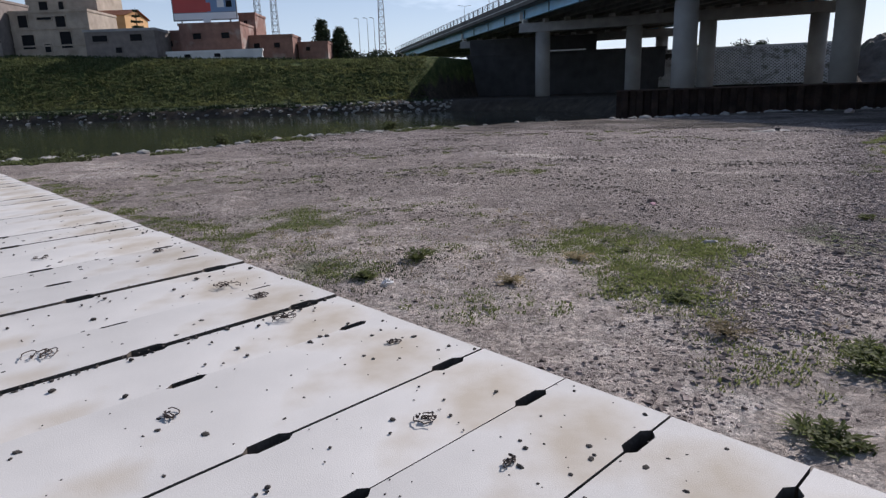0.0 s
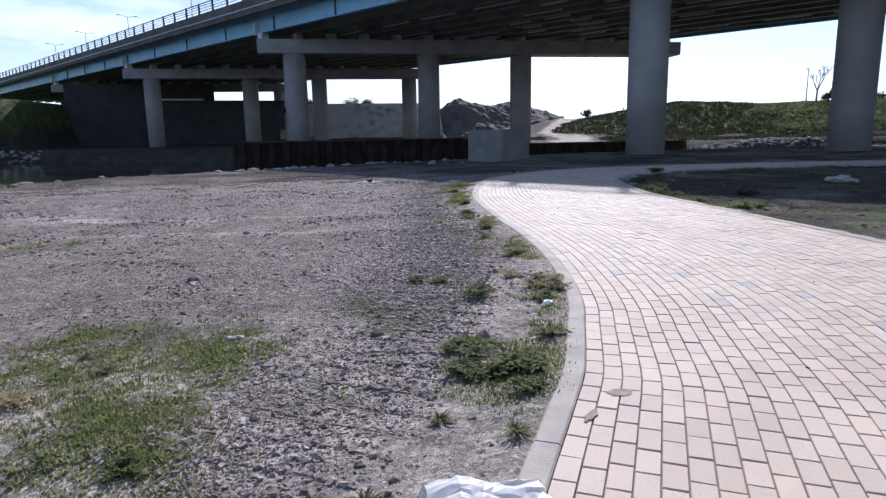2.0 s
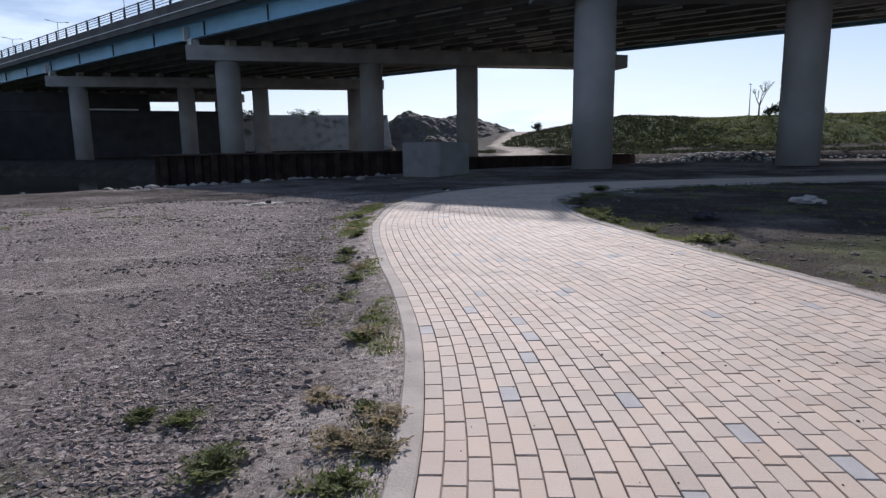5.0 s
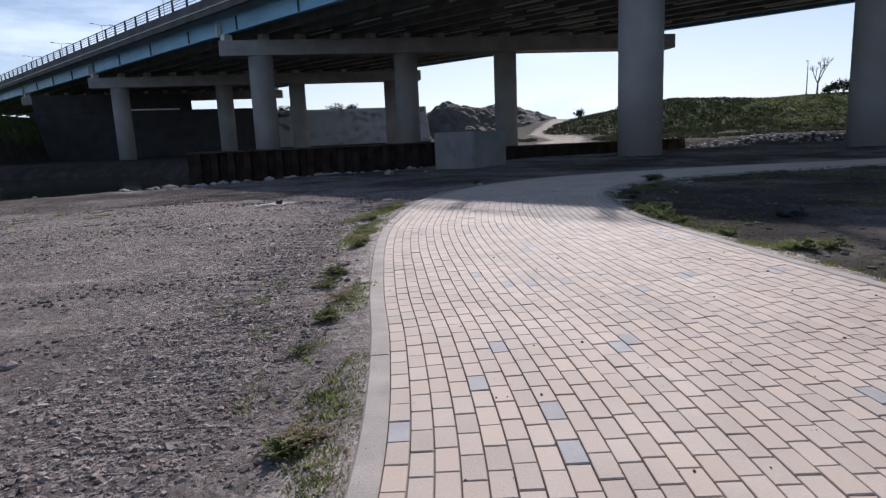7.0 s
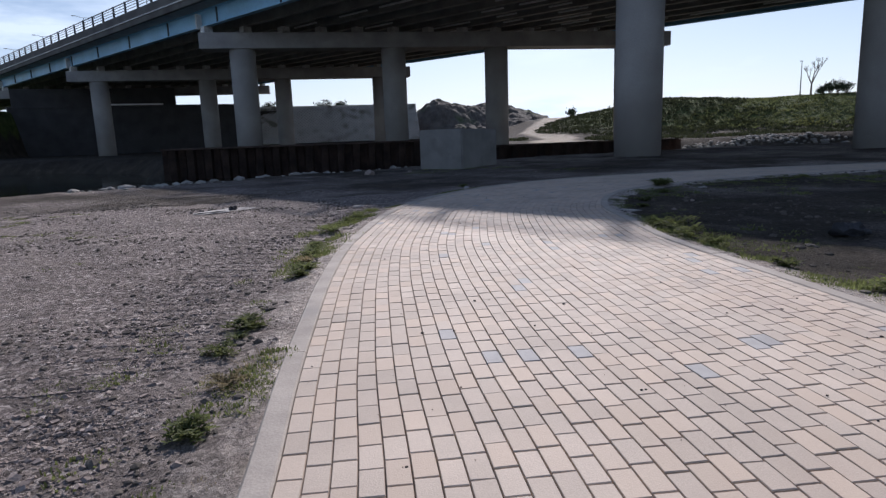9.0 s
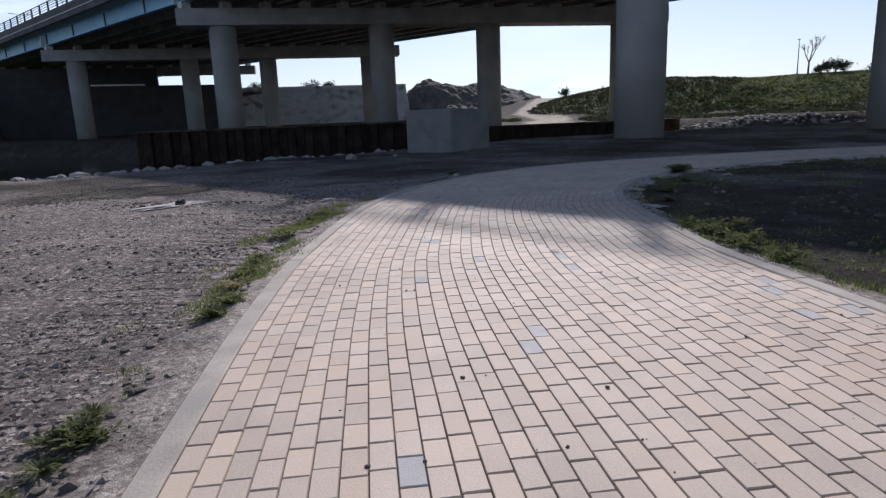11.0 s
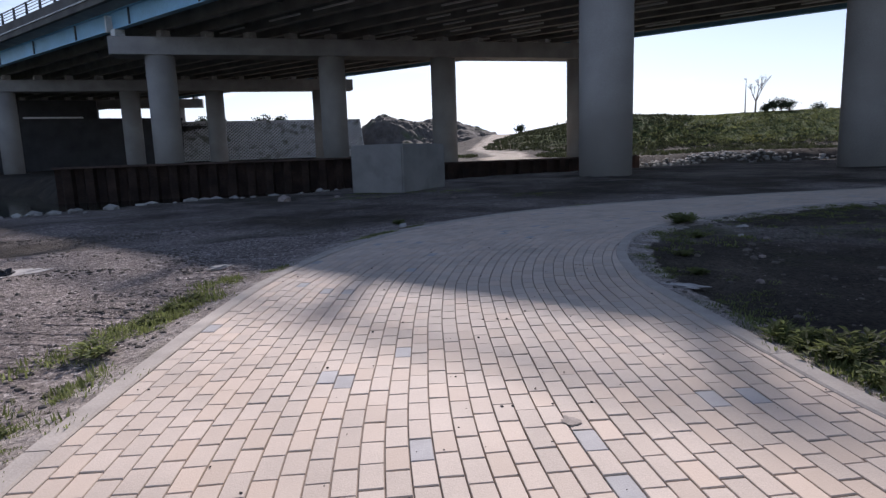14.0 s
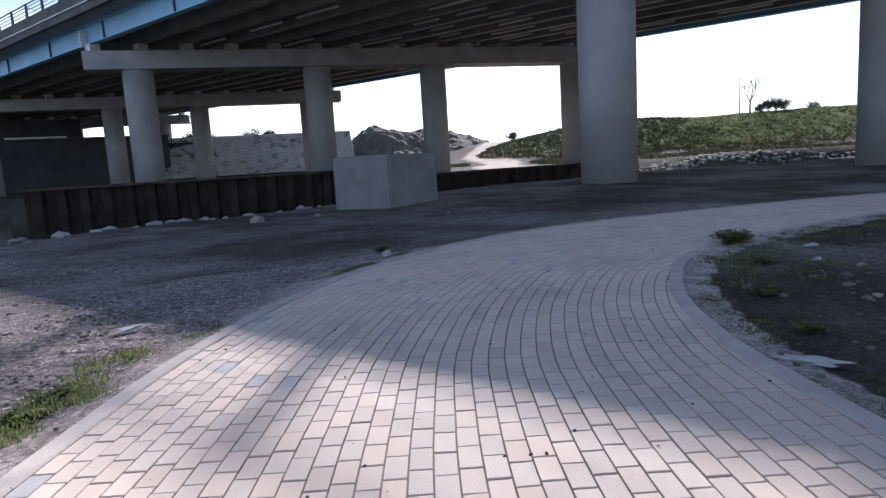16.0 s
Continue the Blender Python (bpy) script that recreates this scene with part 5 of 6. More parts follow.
keep = (hh[7] < 0.25) & (hh[2] > 1.5) & (rough(xy[:, 0], xy[:, 1], 5.0) > -0.15) & (np.abs(signed_distance(xy[:, 0], xy[:, 1], [(38, 66), (46, 84), (58, 104), (62, 122)])) > 4.5)
growth("far_scrub", spots_on(xy[keep], 0.6 + 0.8 * rs.rand(keep.sum())), 0.3, 1.1, 10, SCRUB, "dark low scrub below the green hill", 12)

# short grass and dry stalks on the gravel: beside the kerbs, along the apron and in patches
def patches(centres, count, spread):
    out = []
    for (x, y), n2 in zip(centres, count):
        out.append(np.array((x, y)) + rs.randn(n2, 2) * spread)
    return np.concatenate(out)


nl = left_normal(kerb_l)
i = rs.randint(10, 130, 2400)
side = kerb_l[i] + nl[i] * (0.17 + 0.26 * np.abs(rs.randn(2400, 1)))
lush = np.where((side[:, 1] > 15.0) & (side[:, 1] < 22.5), 0.02, np.where(side[:, 1] < 10.5, 0.05, 0.16))
side = side[rough(side[:, 0], side[:, 1], 1.1) > lush]
nr = -left_normal(kerb_r)
i = rs.randint(28, 130, 1300)
east = kerb_r[i] + nr[i] * (0.2 + 0.4 * np.abs(rs.randn(1300, 1)))
east = east[rough(east[:, 0], east[:, 1], 1.0) > -0.05]
a = rs.uniform(-15, -0.6, 700)
edge = SLAB_O + a[:, None] * SLAB_E + (0.12 + 0.3 * np.abs(rs.randn(700, 1))) * SLAB_J
edge = edge[rough(edge[:, 0], edge[:, 1], 1.4) > 0.0]
crest = LEV_O + rs.uniform(-98, -4, 900)[:, None] * LEV_R + (117.0 + 0.9 * rs.randn(900, 1)) * LEV_F
crest = crest[rough(crest[:, 0], crest[:, 1], 6.0) > 0.05]
growth("crest_scrub", spots_on(crest, 0.5 + 0.9 * rs.rand(len(crest))), 0.55, 1.2, 16, DARKLEAF, "dark scrub along the levee crest", 14, 0.06)
spot = patches([(2.76, 8.3), (2.5, 9.0), (3.0, 7.5), (3.5, 8.2), (2.2, 8.3), (3.3, 6.9), (2.9, 7.1), (3.4, 8.6), (-1.3, 9.5), (-1.3, 8.3), (-0.7, 8.9), (-2.2, 8.5), (0.4, 7.2), (1.9, 6.5), (3.8, 6.1), (3.4, 5.9), (5.2, 7.2), (5.3, 7.5)],
               [190, 120, 170, 170, 110, 110, 110, 120, 80, 60, 80, 60, 70, 40, 30, 30, 55, 55], 0.22)
bank = np.concatenate([np.array(q) + rs.randn(110, 2) * 0.6 + (0.35, -0.35) for q in spline([(-22, 12.6), (-14.4, 15.5), (-11.9, 17.8), (-10.6, 21.2), (-8.4, 25.2), (-5.2, 29.0)], 1.5)[:, :2]])
bank = bank[rough(bank[:, 0], bank[:, 1], 1.8) > 0.05]
growth("bank_grass", spots_on(bank, 0.4 + 0.8 * rs.rand(len(bank))), 0.09, 0.5, 26, OLIVE, "rough green growth on the near river bank", 6)
foot = patches([(15.2, 35.6), (16.4, 34.9), (17.3, 35.3), (14.3, 33.5), (17.9, 33.8), (19.0, 30.8)], [60, 60, 60, 50, 60, 50], 0.45)
loose = np.c_[rs.uniform(-7, 7.5, 900), rs.uniform(6.5, 27, 900)]
loose = loose[(rough(loose[:, 0], loose[:, 1], 2.4) > 0.12) & (signed_distance(loose[:, 0], loose[:, 1], [tuple(q) for q in kerb_l[::4]]) > 0.4) & ((loose - SLAB_O) @ SLAB_J > 0.3) & (signed_distance(loose[:, 0], loose[:, 1], NEAR_BANK) < -1)]
loose = np.concatenate([loose + rs.randn(len(loose), 2) * 0.12 for _ in range(4)])
green = np.concatenate([side, east, edge, spot, foot, loose])
growth("grass", spots_on(green, 0.5 + 0.8 * rs.rand(len(green))), 0.035, 0.19, 50, LEAF, "short green grass growing from gravel", 3, 0.035)
far_east = np.c_[rs.uniform(13, 32, 1500), rs.uniform(9, 23, 1500)]
kd = -signed_distance(far_east[:, 0], far_east[:, 1], [tuple(q) for q in kerb_r[::4]])
far_east = far_east[(kd > 0.5) & (rough(far_east[:, 0], far_east[:, 1], 2.2) > 0.08)]
growth("grass", spots_on(far_east, 0.6 + 0.9 * rs.rand(len(far_east))), 0.04, 0.3, 50, LEAF, "patchy grass on the ground inside the bend", 5, 0.035)
lawn = patches([(9.2, 20.75), (9.45, 21.2), (9.0, 20.35), (8.8, 20.0), (8.5, 19.5), (9.7, 21.7), (8.65, 18.85), (8.4, 18.25), (8.1, 17.5), (7.95, 16.6), (12.95, 17.35), (12.85, 16.95), (12.75, 16.6), (12.5, 15.0), (12.3, 13.7), (13.0, 17.7)],
               [34, 24, 30, 22, 18, 18, 14, 14, 14, 12, 12, 14, 12, 8, 14, 6], 0.15)
growth("grass", spots_on(lawn, 0.6 + 0.9 * rs.rand(len(lawn))), 0.05, 0.17, 40, LEAF, "lush green grass strip beside the path", 15, 0.03)
dark = patches([(0.55, 6.95), (0.85, 7.15), (0.2, 7.3), (1.05, 7.6), (6.45, 9.3)], [50, 50, 40, 30, 40], 0.24)
growth("scrub", spots_on(dark, 0.6 + 0.8 * rs.rand(len(dark))), 0.03, 0.17, 40, DARKLEAF, "dark low scrub beside the apron", 7, 0.025)
shore = spline([(-112, 67.0), (-80, 77.0), (-45, 87.2), (-24, 92.4)], 0.25)[:, :2]
shore = shore + rs.randn(len(shore), 2) * (0.9, 0.9)
shore = shore[rough(shore[:, 0], shore[:, 1], 5.0) > -0.1]
growth("shore_scrub", spots_on(shore, 0.6 + 0.9 * rs.rand(len(shore))), 0.4, 1.1, 22, DARKLEAF, "dark low scrub along the far waterline", 9, 0.07)
dry = np.concatenate([patches([(3.0, 7.2), (1.5, 7.6), (0.3, 7.8), (3.6, 7.4), (2.0, 9.5), (-0.5, 8.2)], [40, 50, 45, 40, 45, 45], 0.5), side[::3] + rs.randn(len(side[::3]), 2) * 0.1])
growth("dry_grass", spots_on(dry, 0.5 + 0.8 * rs.rand(len(dry))), 0.045, 0.14, 26, DRYLEAF, "dry straw stalks among the gravel", 4, 0.02)

# single weeds
for k, (x, y, s) in enumerate(((1.0, 7.57, 1.3), (0.75, 6.98, 1.2), (3.64, 5.08, 1.4), (4.04, 5.9, 1.2), (3.16, 6.88, 1.1), (4.13, 5.91, 1.5), (4.2, 5.75, 1.4), (4.11, 6.15, 1.3), (5.2, 7.06, 1.2),
                               (5.31, 7.46, 1.3), (5.28, 7.95, 1.2), (5.1, 7.94, 1.4), (5.28, 7.37, 1.3), (5.09, 7.45, 1.4), (4.97, 7.54, 1.3), (5.76, 7.89, 1.0), (6.74, 10.86, 1.3), (5.3, 9.98, 1.0),
                               (5.67, 9.13, 1.3), (6.13, 8.82, 1.2), (6.45, 9.56, 0.9), (5.51, 9.85, 0.9), (7.45, 14.62, 1.6), (7.15, 12.95, 1.3), (7.27, 14.1, 1.0), (8.3, 18.09, 1.6), (8.05, 16.6, 1.5),
                               (8.2, 17.6, 1.2), (7.95, 16.32, 1.4), (9.0, 20.35, 1.4), (8.7, 19.46, 1.5), (13.0, 17.32, 1.8), (13.0, 17.14, 1.8), (12.95, 16.9, 1.9), (12.45, 13.54, 1.8), (12.4, 14.59, 1.4),
                               (12.65, 15.81, 1.4), (9.2, 20.8, 1.3), (9.35, 21.1, 1.2), (12.75, 16.4, 1.7), (12.75, 13.4, 1.7), (14.2, 19.4, 1.4), (15.0, 20.4, 1.3), (16.2, 21.4, 1.4), (13.1, 25.8, 1.3))):
    plant("weed" if k % 3 == 0 else "grass", x, y, s, k)
for k, (x, y) in enumerate(((6.24, 9.81), (6.22, 9.19), (6.82, 10.93), (3.4, 6.3), (1.9, 7.1), (6.5, 9.35), (6.4, 9.0), (7.3, 13.5), (8.1, 17.2), (2.4, 7.9))):
    plant("dry", x, y, 1.3, k)
for k, (x, y, s) in enumerate(((6.88, 12.31, 0.9), (7.43, 14.9, 0.9), (4.65, 6.92, 0.7), (4.93, 6.57, 0.8), (5.22, 7.9, 1.0), (5.0, 7.6, 1.0), (5.65, 9.28, 0.8), (5.19, 8.04, 0.9), (5.14, 7.75, 1.1), (5.28, 7.37, 1.0), (5.04, 7.43, 0.8), (5.37, 7.28, 0.8), (3.55, 5.2, 0.8), (4.15, 6.3, 0.7), (2.8, 8.25, 0.7), (2.6, 8.6, 0.6), (8.25, 17.8, 0.9), (7.35, 14.4, 0.8))):
    plant("rosette", x, y, s, k)
for k in range(3):
    plant("weed", 16.75 + 0.14 * k, 22.42 + 0.06 * k, 1.9, k)
bush(at_ground(-11.6, 21.6), 1.5, 0.8, 82, "dense green shrub on the river bank", LEAF, 0.1, 70)
for k, (x, y) in enumerate(((-16.4, 15.6), (-14.6, 16.2), (-13.6, 17.4), (-12.4, 18.0), (-13.0, 16.9), (-11.0, 19.6), (-10.4, 20.9), (-9.9, 22.4), (-8.2, 24.8), (-6.6, 27.0))):
    bush(at_ground(x, y), 0.55 + 0.35 * (k % 3), 0.22 + 0.09 * (k % 4), 200 + k, "low green shrub on the river bank", OLIVE, 0.055, 70)
bush(at_ground(-15.0, 17.2), 1.2, 0.6, 83, "low green shrub on the river bank", LEAF, 0.1, 60)


# ---------------------------------------------------------------- loose stones
def gravel():
    rnd = np.random.RandomState(21)
    xy = np.concatenate([np.c_[rnd.uniform(-8, 10, 20000), rnd.uniform(4, 26, 20000)], np.c_[rnd.uniform(0, 8, 30000), rnd.uniform(5, 17, 30000)], np.c_[rnd.uniform(12, 24, 3000), rnd.uniform(9, 23, 3000)], np.c_[rnd.uniform(-3.5, 4.0, 36000), rnd.uniform(5, 13, 36000)], np.c_[rnd.uniform(2.2, 7.0, 36000), rnd.uniform(6.3, 13.5, 36000)]])
    pick = rnd.randint(14, 92, 18000)
    beside = kerb_l[pick] + nl[pick] * np.clip(1.2 + 0.4 * rnd.randn(18000, 1), 0.45, 3)
    xy = np.concatenate([xy, beside])
    kl = signed_distance(xy[:, 0], xy[:, 1], [tuple(q) for q in kerb_l[::4]])
    kr = -signed_distance(xy[:, 0], xy[:, 1], [tuple(q) for q in kerb_r[::4]])
    b = (xy - SLAB_O) @ SLAB_J
    near = signed_distance(xy[:, 0], xy[:, 1], NEAR_BANK)
    keep = ((kl > 0.16) | (kr > 0.16)) & (b > 0.05) & (near < -0.2)
    bare = np.exp(-((kl - 0.5) / 0.3) ** 2) * (kl > 0) * (xy[:, 1] < 10.5)
    keep &= rnd.rand(len(xy)) < np.clip(0.14 + 0.8 * np.exp(-((kl - 1.25) / 0.6) ** 2) + 0.55 * rough(xy[:, 0], xy[:, 1], 1.3) + 0.16 * (1 - step01(xy[:, 1], 9.0, 12.0)) - 0.85 * bare - 0.1 * np.exp(-((b - 1.0) / 1.5) ** 2), 0.08, 1)
    xy = xy[keep]
    size = 0.0048 + 0.004 * rnd.rand(len(xy)) + 0.024 * rnd.rand(len(xy)) ** 10 + 0.008 * rnd.rand(len(xy)) ** 1.5 * (signed_distance(xy[:, 0], xy[:, 1], [tuple(q) for q in kerb_l[::4]]) < 2.2)
    size = np.where(xy[:, 0] > 12, 0.006 + 0.45 * size, size)
    z = heights(xy)
    cube_v = np.array([(x, y, z2) for z2 in (-0.5, 0.5) for x, y in ((-0.7, -0.6), (0.7, -0.6), (0.7, 0.6), (-0.7, 0.6))])
    cube_f = [(4, 5, 6, 7), (0, 1, 5, 4), (1, 2, 6, 5), (2, 3, 7, 6), (3, 0, 4, 7), (3, 2, 1, 0)]
    v = cube_v[None] * (0.35 + 0.9 * rnd.rand(len(xy), 8, 3)) * size[:, None, None]
    q = rnd.randn(len(xy), 4)
    q /= np.linalg.norm(q, axis=1)[:, None]
    u, w2 = q[:, None, :3], q[:, None, 3:]
    v = v + 2 * np.cross(u, np.cross(u, v) + w2 * v)
    v = v * (1, 1, 0.55) + np.concatenate([xy, (z + 0.12 * size)[:, None]], 1)[:, None, :]
    f = (np.array(cube_f)[None] + 8 * np.arange(len(xy))[:, None, None]).reshape(-1, 4)
    me = bpy.data.meshes.new("gravel")
    me.from_pydata(v.reshape(-1, 3).tolist(), [], f.tolist())
    me.materials.append(STONE)
    tagged(new("gravel", me), "loose grey gravel stones strewn over the ground", "gravel", kind="stuff")


gravel()


def bank_stones():
    rnd = random.Random(77)
    places = []
    line = spline([(-22, 12.4), (-14.3, 15.7), (-11.7, 18.0), (-10.3, 21.3), (-7.9, 25.2), (-4.6, 29.2), (-0.6, 32.2), (4.0, 33.4), (8.3, 36.0)], 0.16)[:, :2]
    for q in line:
        for _ in range(2):
            if rnd.random() < (0.75 if q[0] < -3 else 0.2):
                x, y = q[0] + rnd.gauss(0.1, 0.32), q[1] + rnd.gauss(-0.1, 0.32)
                places.append((x, y, height_at(x, y) + 0.02, 0.06 + 0.42 * rnd.random() ** 3.5))
    scatter("bank_stones", ROCK, places, [rock_mesh(k + 80, 0.3) for k in range(5)], "pale stones and broken concrete along the river edge", "stones")


bank_stones()


def stone(x, y, s, seed, label="pale loose stone on the gravel"):
    ob = part("stone", rock_mesh(seed, 0.6), STONE)
    ob.matrix_world = pose(x, y, height_at(x, y) + 0.1 * s, 0, 0, seed * 50) @ Matrix.Diagonal((s, s, s, 1))
    tagged(ob, label, "stone", "loose stones")


for k, (x, y, s) in enumerate(((4.61, 8.45, 0.11), (5.35, 8.14, 0.12), (5.81, 9.23, 0.09), (6.22, 9.74, 0.09), (3.13, 10.7, 0.16), (12.1, 33.8, 0.5), (13.9, 34.6, 0.18), (16.5, 31.0, 0.15), (17.4, 30.2, 0.13), (5.0, 12.8, 0.12), (3.6, 13.9, 0.13),
                               (13.5, 17.9, 0.09), (14.4, 18.8, 0.1), (15.6, 19.8, 0.09), (16.6, 20.6, 0.11))):
    stone(x, y, s, 100 + k)


# clods on the planks, and bits on the pavers
def clods():
    rnd = random.Random(31)
    places = []
    for _ in range(700):
        a, b = rnd.uniform(-9, 0.3), -abs(rnd.gauss(0, 1.4)) - 0.05
        q = SLAB_O + SLAB_E * a + SLAB_J * b
        places.append((q[0], q[1], 0.014, 0.008 + 0.03 * rnd.random() ** 3))
    for _ in range(320):
        q = SLAB_O + SLAB_E * (-3.16 + rnd.gauss(0, 0.03)) - SLAB_J * rnd.uniform(0.1, 6.5)
        places.append((q[0], q[1], 0.008, 0.008 + 0.024 * rnd.random() ** 2))
    for k in range(520):
        i2 = rnd.randrange(20, 110)
        q = kerb_l[i2] - nl[i2] * rnd.uniform(-0.1, 4.0)
        places.append((q[0], q[1], 0.007, 0.006 + 0.018 * rnd.random() ** 4))
    scatter("clods", HOLE, places, [rock_mesh(k + 60, 0.6) for k in range(4)], "small dark clods and grit on the paving", "dirt")


clods()


def shade_clods():
    rnd = random.Random(41)
    places = []
    while len(places) < 2600:
        x, y = rnd.uniform(12, 24), rnd.uniform(9, 23)
        if -signed_distance(np.array([x]), np.array([y]), [tuple(q) for q in kerb_r[::8]])[0] > 0.2:
            places.append((x, y, height_at(x, y) + 0.004, 0.02 + 0.09 * rnd.random() ** 4))
    scatter("soil_clods", SOIL_AND_SHADE, places, [rock_mesh(k + 90, 0.6) for k in range(4)], "brown soil clods on the ground inside the bend", "dirt")


shade_clods()


def gravel_clods():
    """Dark soil clods, lying in drifts over the open gravel."""
    r2 = np.random.RandomState(43)
    xy = np.c_[r2.uniform(-9, 9.5, 90000), 6.0 + 22 * r2.rand(90000)]
    drift = rough(0.45 * xy[:, 0] + 0.1 * xy[:, 1], xy[:, 1], 0.6, 3)
    keep = (drift + 0.25 * r2.randn(len(xy)) > 0.42) & (signed_distance(xy[:, 0], xy[:, 1], [tuple(q) for q in kerb_l[::6]]) > 0.3)
    keep &= ((xy - SLAB_O) @ SLAB_J > 0.2) & (signed_distance(xy[:, 0], xy[:, 1], NEAR_BANK) < -0.5)
    xy = xy[keep][:14000]
    size = 0.008 + (0.022 + 0.03 * step01(xy[:, 1], 8, 14)) * r2.rand(len(xy)) ** 3 + 0.0019 * np.maximum(xy[:, 1] - 6.5, 0) * r2.rand(len(xy))
    places = [(*q, z + 0.004, sz) for q, z, sz in zip(xy.tolist(), heights(xy).tolist(), size.tolist())]
    scatter("soil_clods", SOIL_AND_SHADE, places, [rock_mesh(k + 95, 0.6) for k in range(4)], "dark soil clods strewn over the gravel", "dirt")


gravel_clods()


def wire_tangle(x, y, s, seed):
    rnd = random.Random(seed)
    bm = bmesh.new()
    for k in range(7):
        r, cx, cy = s * rnd.uniform(0.15, 0.8), s * rnd.uniform(-0.3, 0.3), s * rnd.uniform(-0.3, 0.3)
        a0, sweep, sq = rnd.random() * 6.283, rnd.uniform(0.8, 4.5), rnd.uniform(0.25, 1.0)
        pts = [(cx + r * math.cos(a0 + sweep * j / 10) + rnd.uniform(-0.1, 0.1) * s, cy + sq * r * math.sin(a0 + sweep * j / 10) + rnd.uniform(-0.1, 0.1) * s, 0.006 + 0.12 * s * abs(math.sin(j * 0.6 + k)) + rnd.uniform(0, 0.07 * s)) for j in range(11)]
        for p, q in zip(pts[:-1], pts[1:]):
            rod(bm, p, q, 0.003, sides=5)
    ob = part("wire_tangle", bm, WIRE)
    ob.matrix_world = pose(x, y, 0.014, 0, 0, seed * 37)
    tagged(ob, "rusty twisted wire loop lying on a concrete plank", "wire", "wire loops")


for k, (x, y, s) in enumerate(((-0.23, 6.4, 0.13), (0.62, 5.84, 0.12), (0.2, 6.23, 0.09), (-0.49, 5.01, 0.12), (0.76, 4.56, 0.07), (1.48, 5.62, 0.05), (1.95, 4.82, 0.07), (2.36, 4.56, 0.05), (-2.6, 6.9, 0.09), (-1.6, 7.3, 0.08))):
    wire_tangle(x, y, s, k)


# ---------------------------------------------------------------- litter
def crumple(name, x, y, size, material, seed, label, category, rest=0.0):
    bm = bmesh.new()
    bmesh.ops.create_icosphere(bm, subdivisions=3, radius=0.5)
    for v in bm.verts:
        n2 = noise.noise(v.co * 3.1 + Vector((seed, 0, 0))) * 0.75 + noise.noise(v.co * 8.0 + Vector((0, seed, 0))) * 0.4
        v.co *= 1 + n2
        v.co = Vector((v.co.x * size[0], v.co.y * size[1], max(v.co.z, -0.28) * size[2]))
    ob = part(name, bm, material)
    ob.matrix_world = pose(x, y, height_at(x, y) + 0.28 * size[2] + rest, 0, 0, seed * 31)
    return tagged(ob, label, category)


def plastic_bag():
    g = height_at(4.52, 5.98)
    bag = thing("plastic_bag", "milky white plastic bag with brown cardboard beside the kerb", "litter", (4.54, 5.93, g), -8)
    bm = bmesh.new()
    bmesh.ops.create_cube(bm, size=1.0)
    bmesh.ops.subdivide_edges(bm, edges=bm.edges[:], cuts=11, use_grid_fill=True)
    for v in bm.verts:
        p = v.co * 2
        q = Vector((p.x * 0.22, p.y * 0.15, 0.06 + p.z * 0.06))
        pinch = 1 - 0.35 * max(0, p.z) * abs(p.y)
        q.y *= pinch
        q.z += 0.075 * max(0, p.z) * max(0, 1 - 0.9 * abs(p.x + 0.5) - 0.5 * abs(p.y - 0.2)) + 0.02 * noise.noise(p * 2.2) * (p.z > -0.9)
        q.x += 0.035 * noise.noise(p * 2.7 + Vector((4, 0, 0)))
        q.y += 0.035 * noise.noise(p * 2.7 + Vector((0, 7, 0)))
        q += Vector((noise.noise(p * 7.0), noise.noise(p * 7.0 + Vector((9, 0, 0))), noise.noise(p * 7.0 + Vector((0, 9, 0))))) * 0.006
        q.z = max(q.z, 0.002)
        v.co = q
    part("film", bm, PLASTIC, bag)
    bm = bmesh.new()
    box(bm, (0.13, 0.05, 0.07), (0.13, -0.145, 0.04), Matrix.Rotation(radians(8), 4, "Z"))
    part("cardboard", bm, CARD, bag, "brown cardboard flap")


plastic_bag()
crumple("cloth", 7.0, 23.62, (1.2, 0.36, 0.05), FABRIC, 1, "dusty white cloth lying on the gravel", "litter")
crumple("black_bag", 7.22, 23.66, (0.2, 0.13, 0.13), BLACKC, 2, "small black rubbish bag on the cloth", "litter")
crumple("black_bag", 6.6, 23.66, (0.15, 0.1, 0.09), BLACKC, 3, "small black rubbish bag on the cloth", "litter")
crumple("plastic_sheet", 18.7, 16.9, (0.6, 0.3, 0.2), FABRIC, 4, "white plastic sheet dropped on the shaded ground", "litter")
crumple("black_bag", 14.63, 15.75, (0.4, 0.28, 0.2), BLACKC, 5, "dark torn rubbish bag beside the path", "litter")
crumple("paper_scrap", 3.58, 8.66, (0.16, 0.08, 0.035), FABRIC, 6, "crumpled pale paper in the grass", "litter")
crumple("paper_scrap", 6.08, 8.6, (0.1, 0.07, 0.05), WHITEP, 7, "crumpled pale paper beside the kerb", "litter")
crumple("paper_scrap", 0.97, 6.86, (0.09, 0.06, 0.05), PLASTIC, 8, "small clear plastic scrap on gravel", "litter")
crumple("pink_scrap", 3.13, 10.55, (0.18, 0.06, 0.02), PINK, 9, "faded pink plastic scrap on gravel", "litter")
crumple("plastic_sheet", 13.6, 18.95, (0.35, 0.14, 0.04), FABRIC, 10, "dusty plastic strip beside the kerb", "litter")
crumple("paper_scrap", 17.6, 21.9, (0.18, 0.08, 0.05), FABRIC, 11, "white paper scrap on shaded ground", "litter")
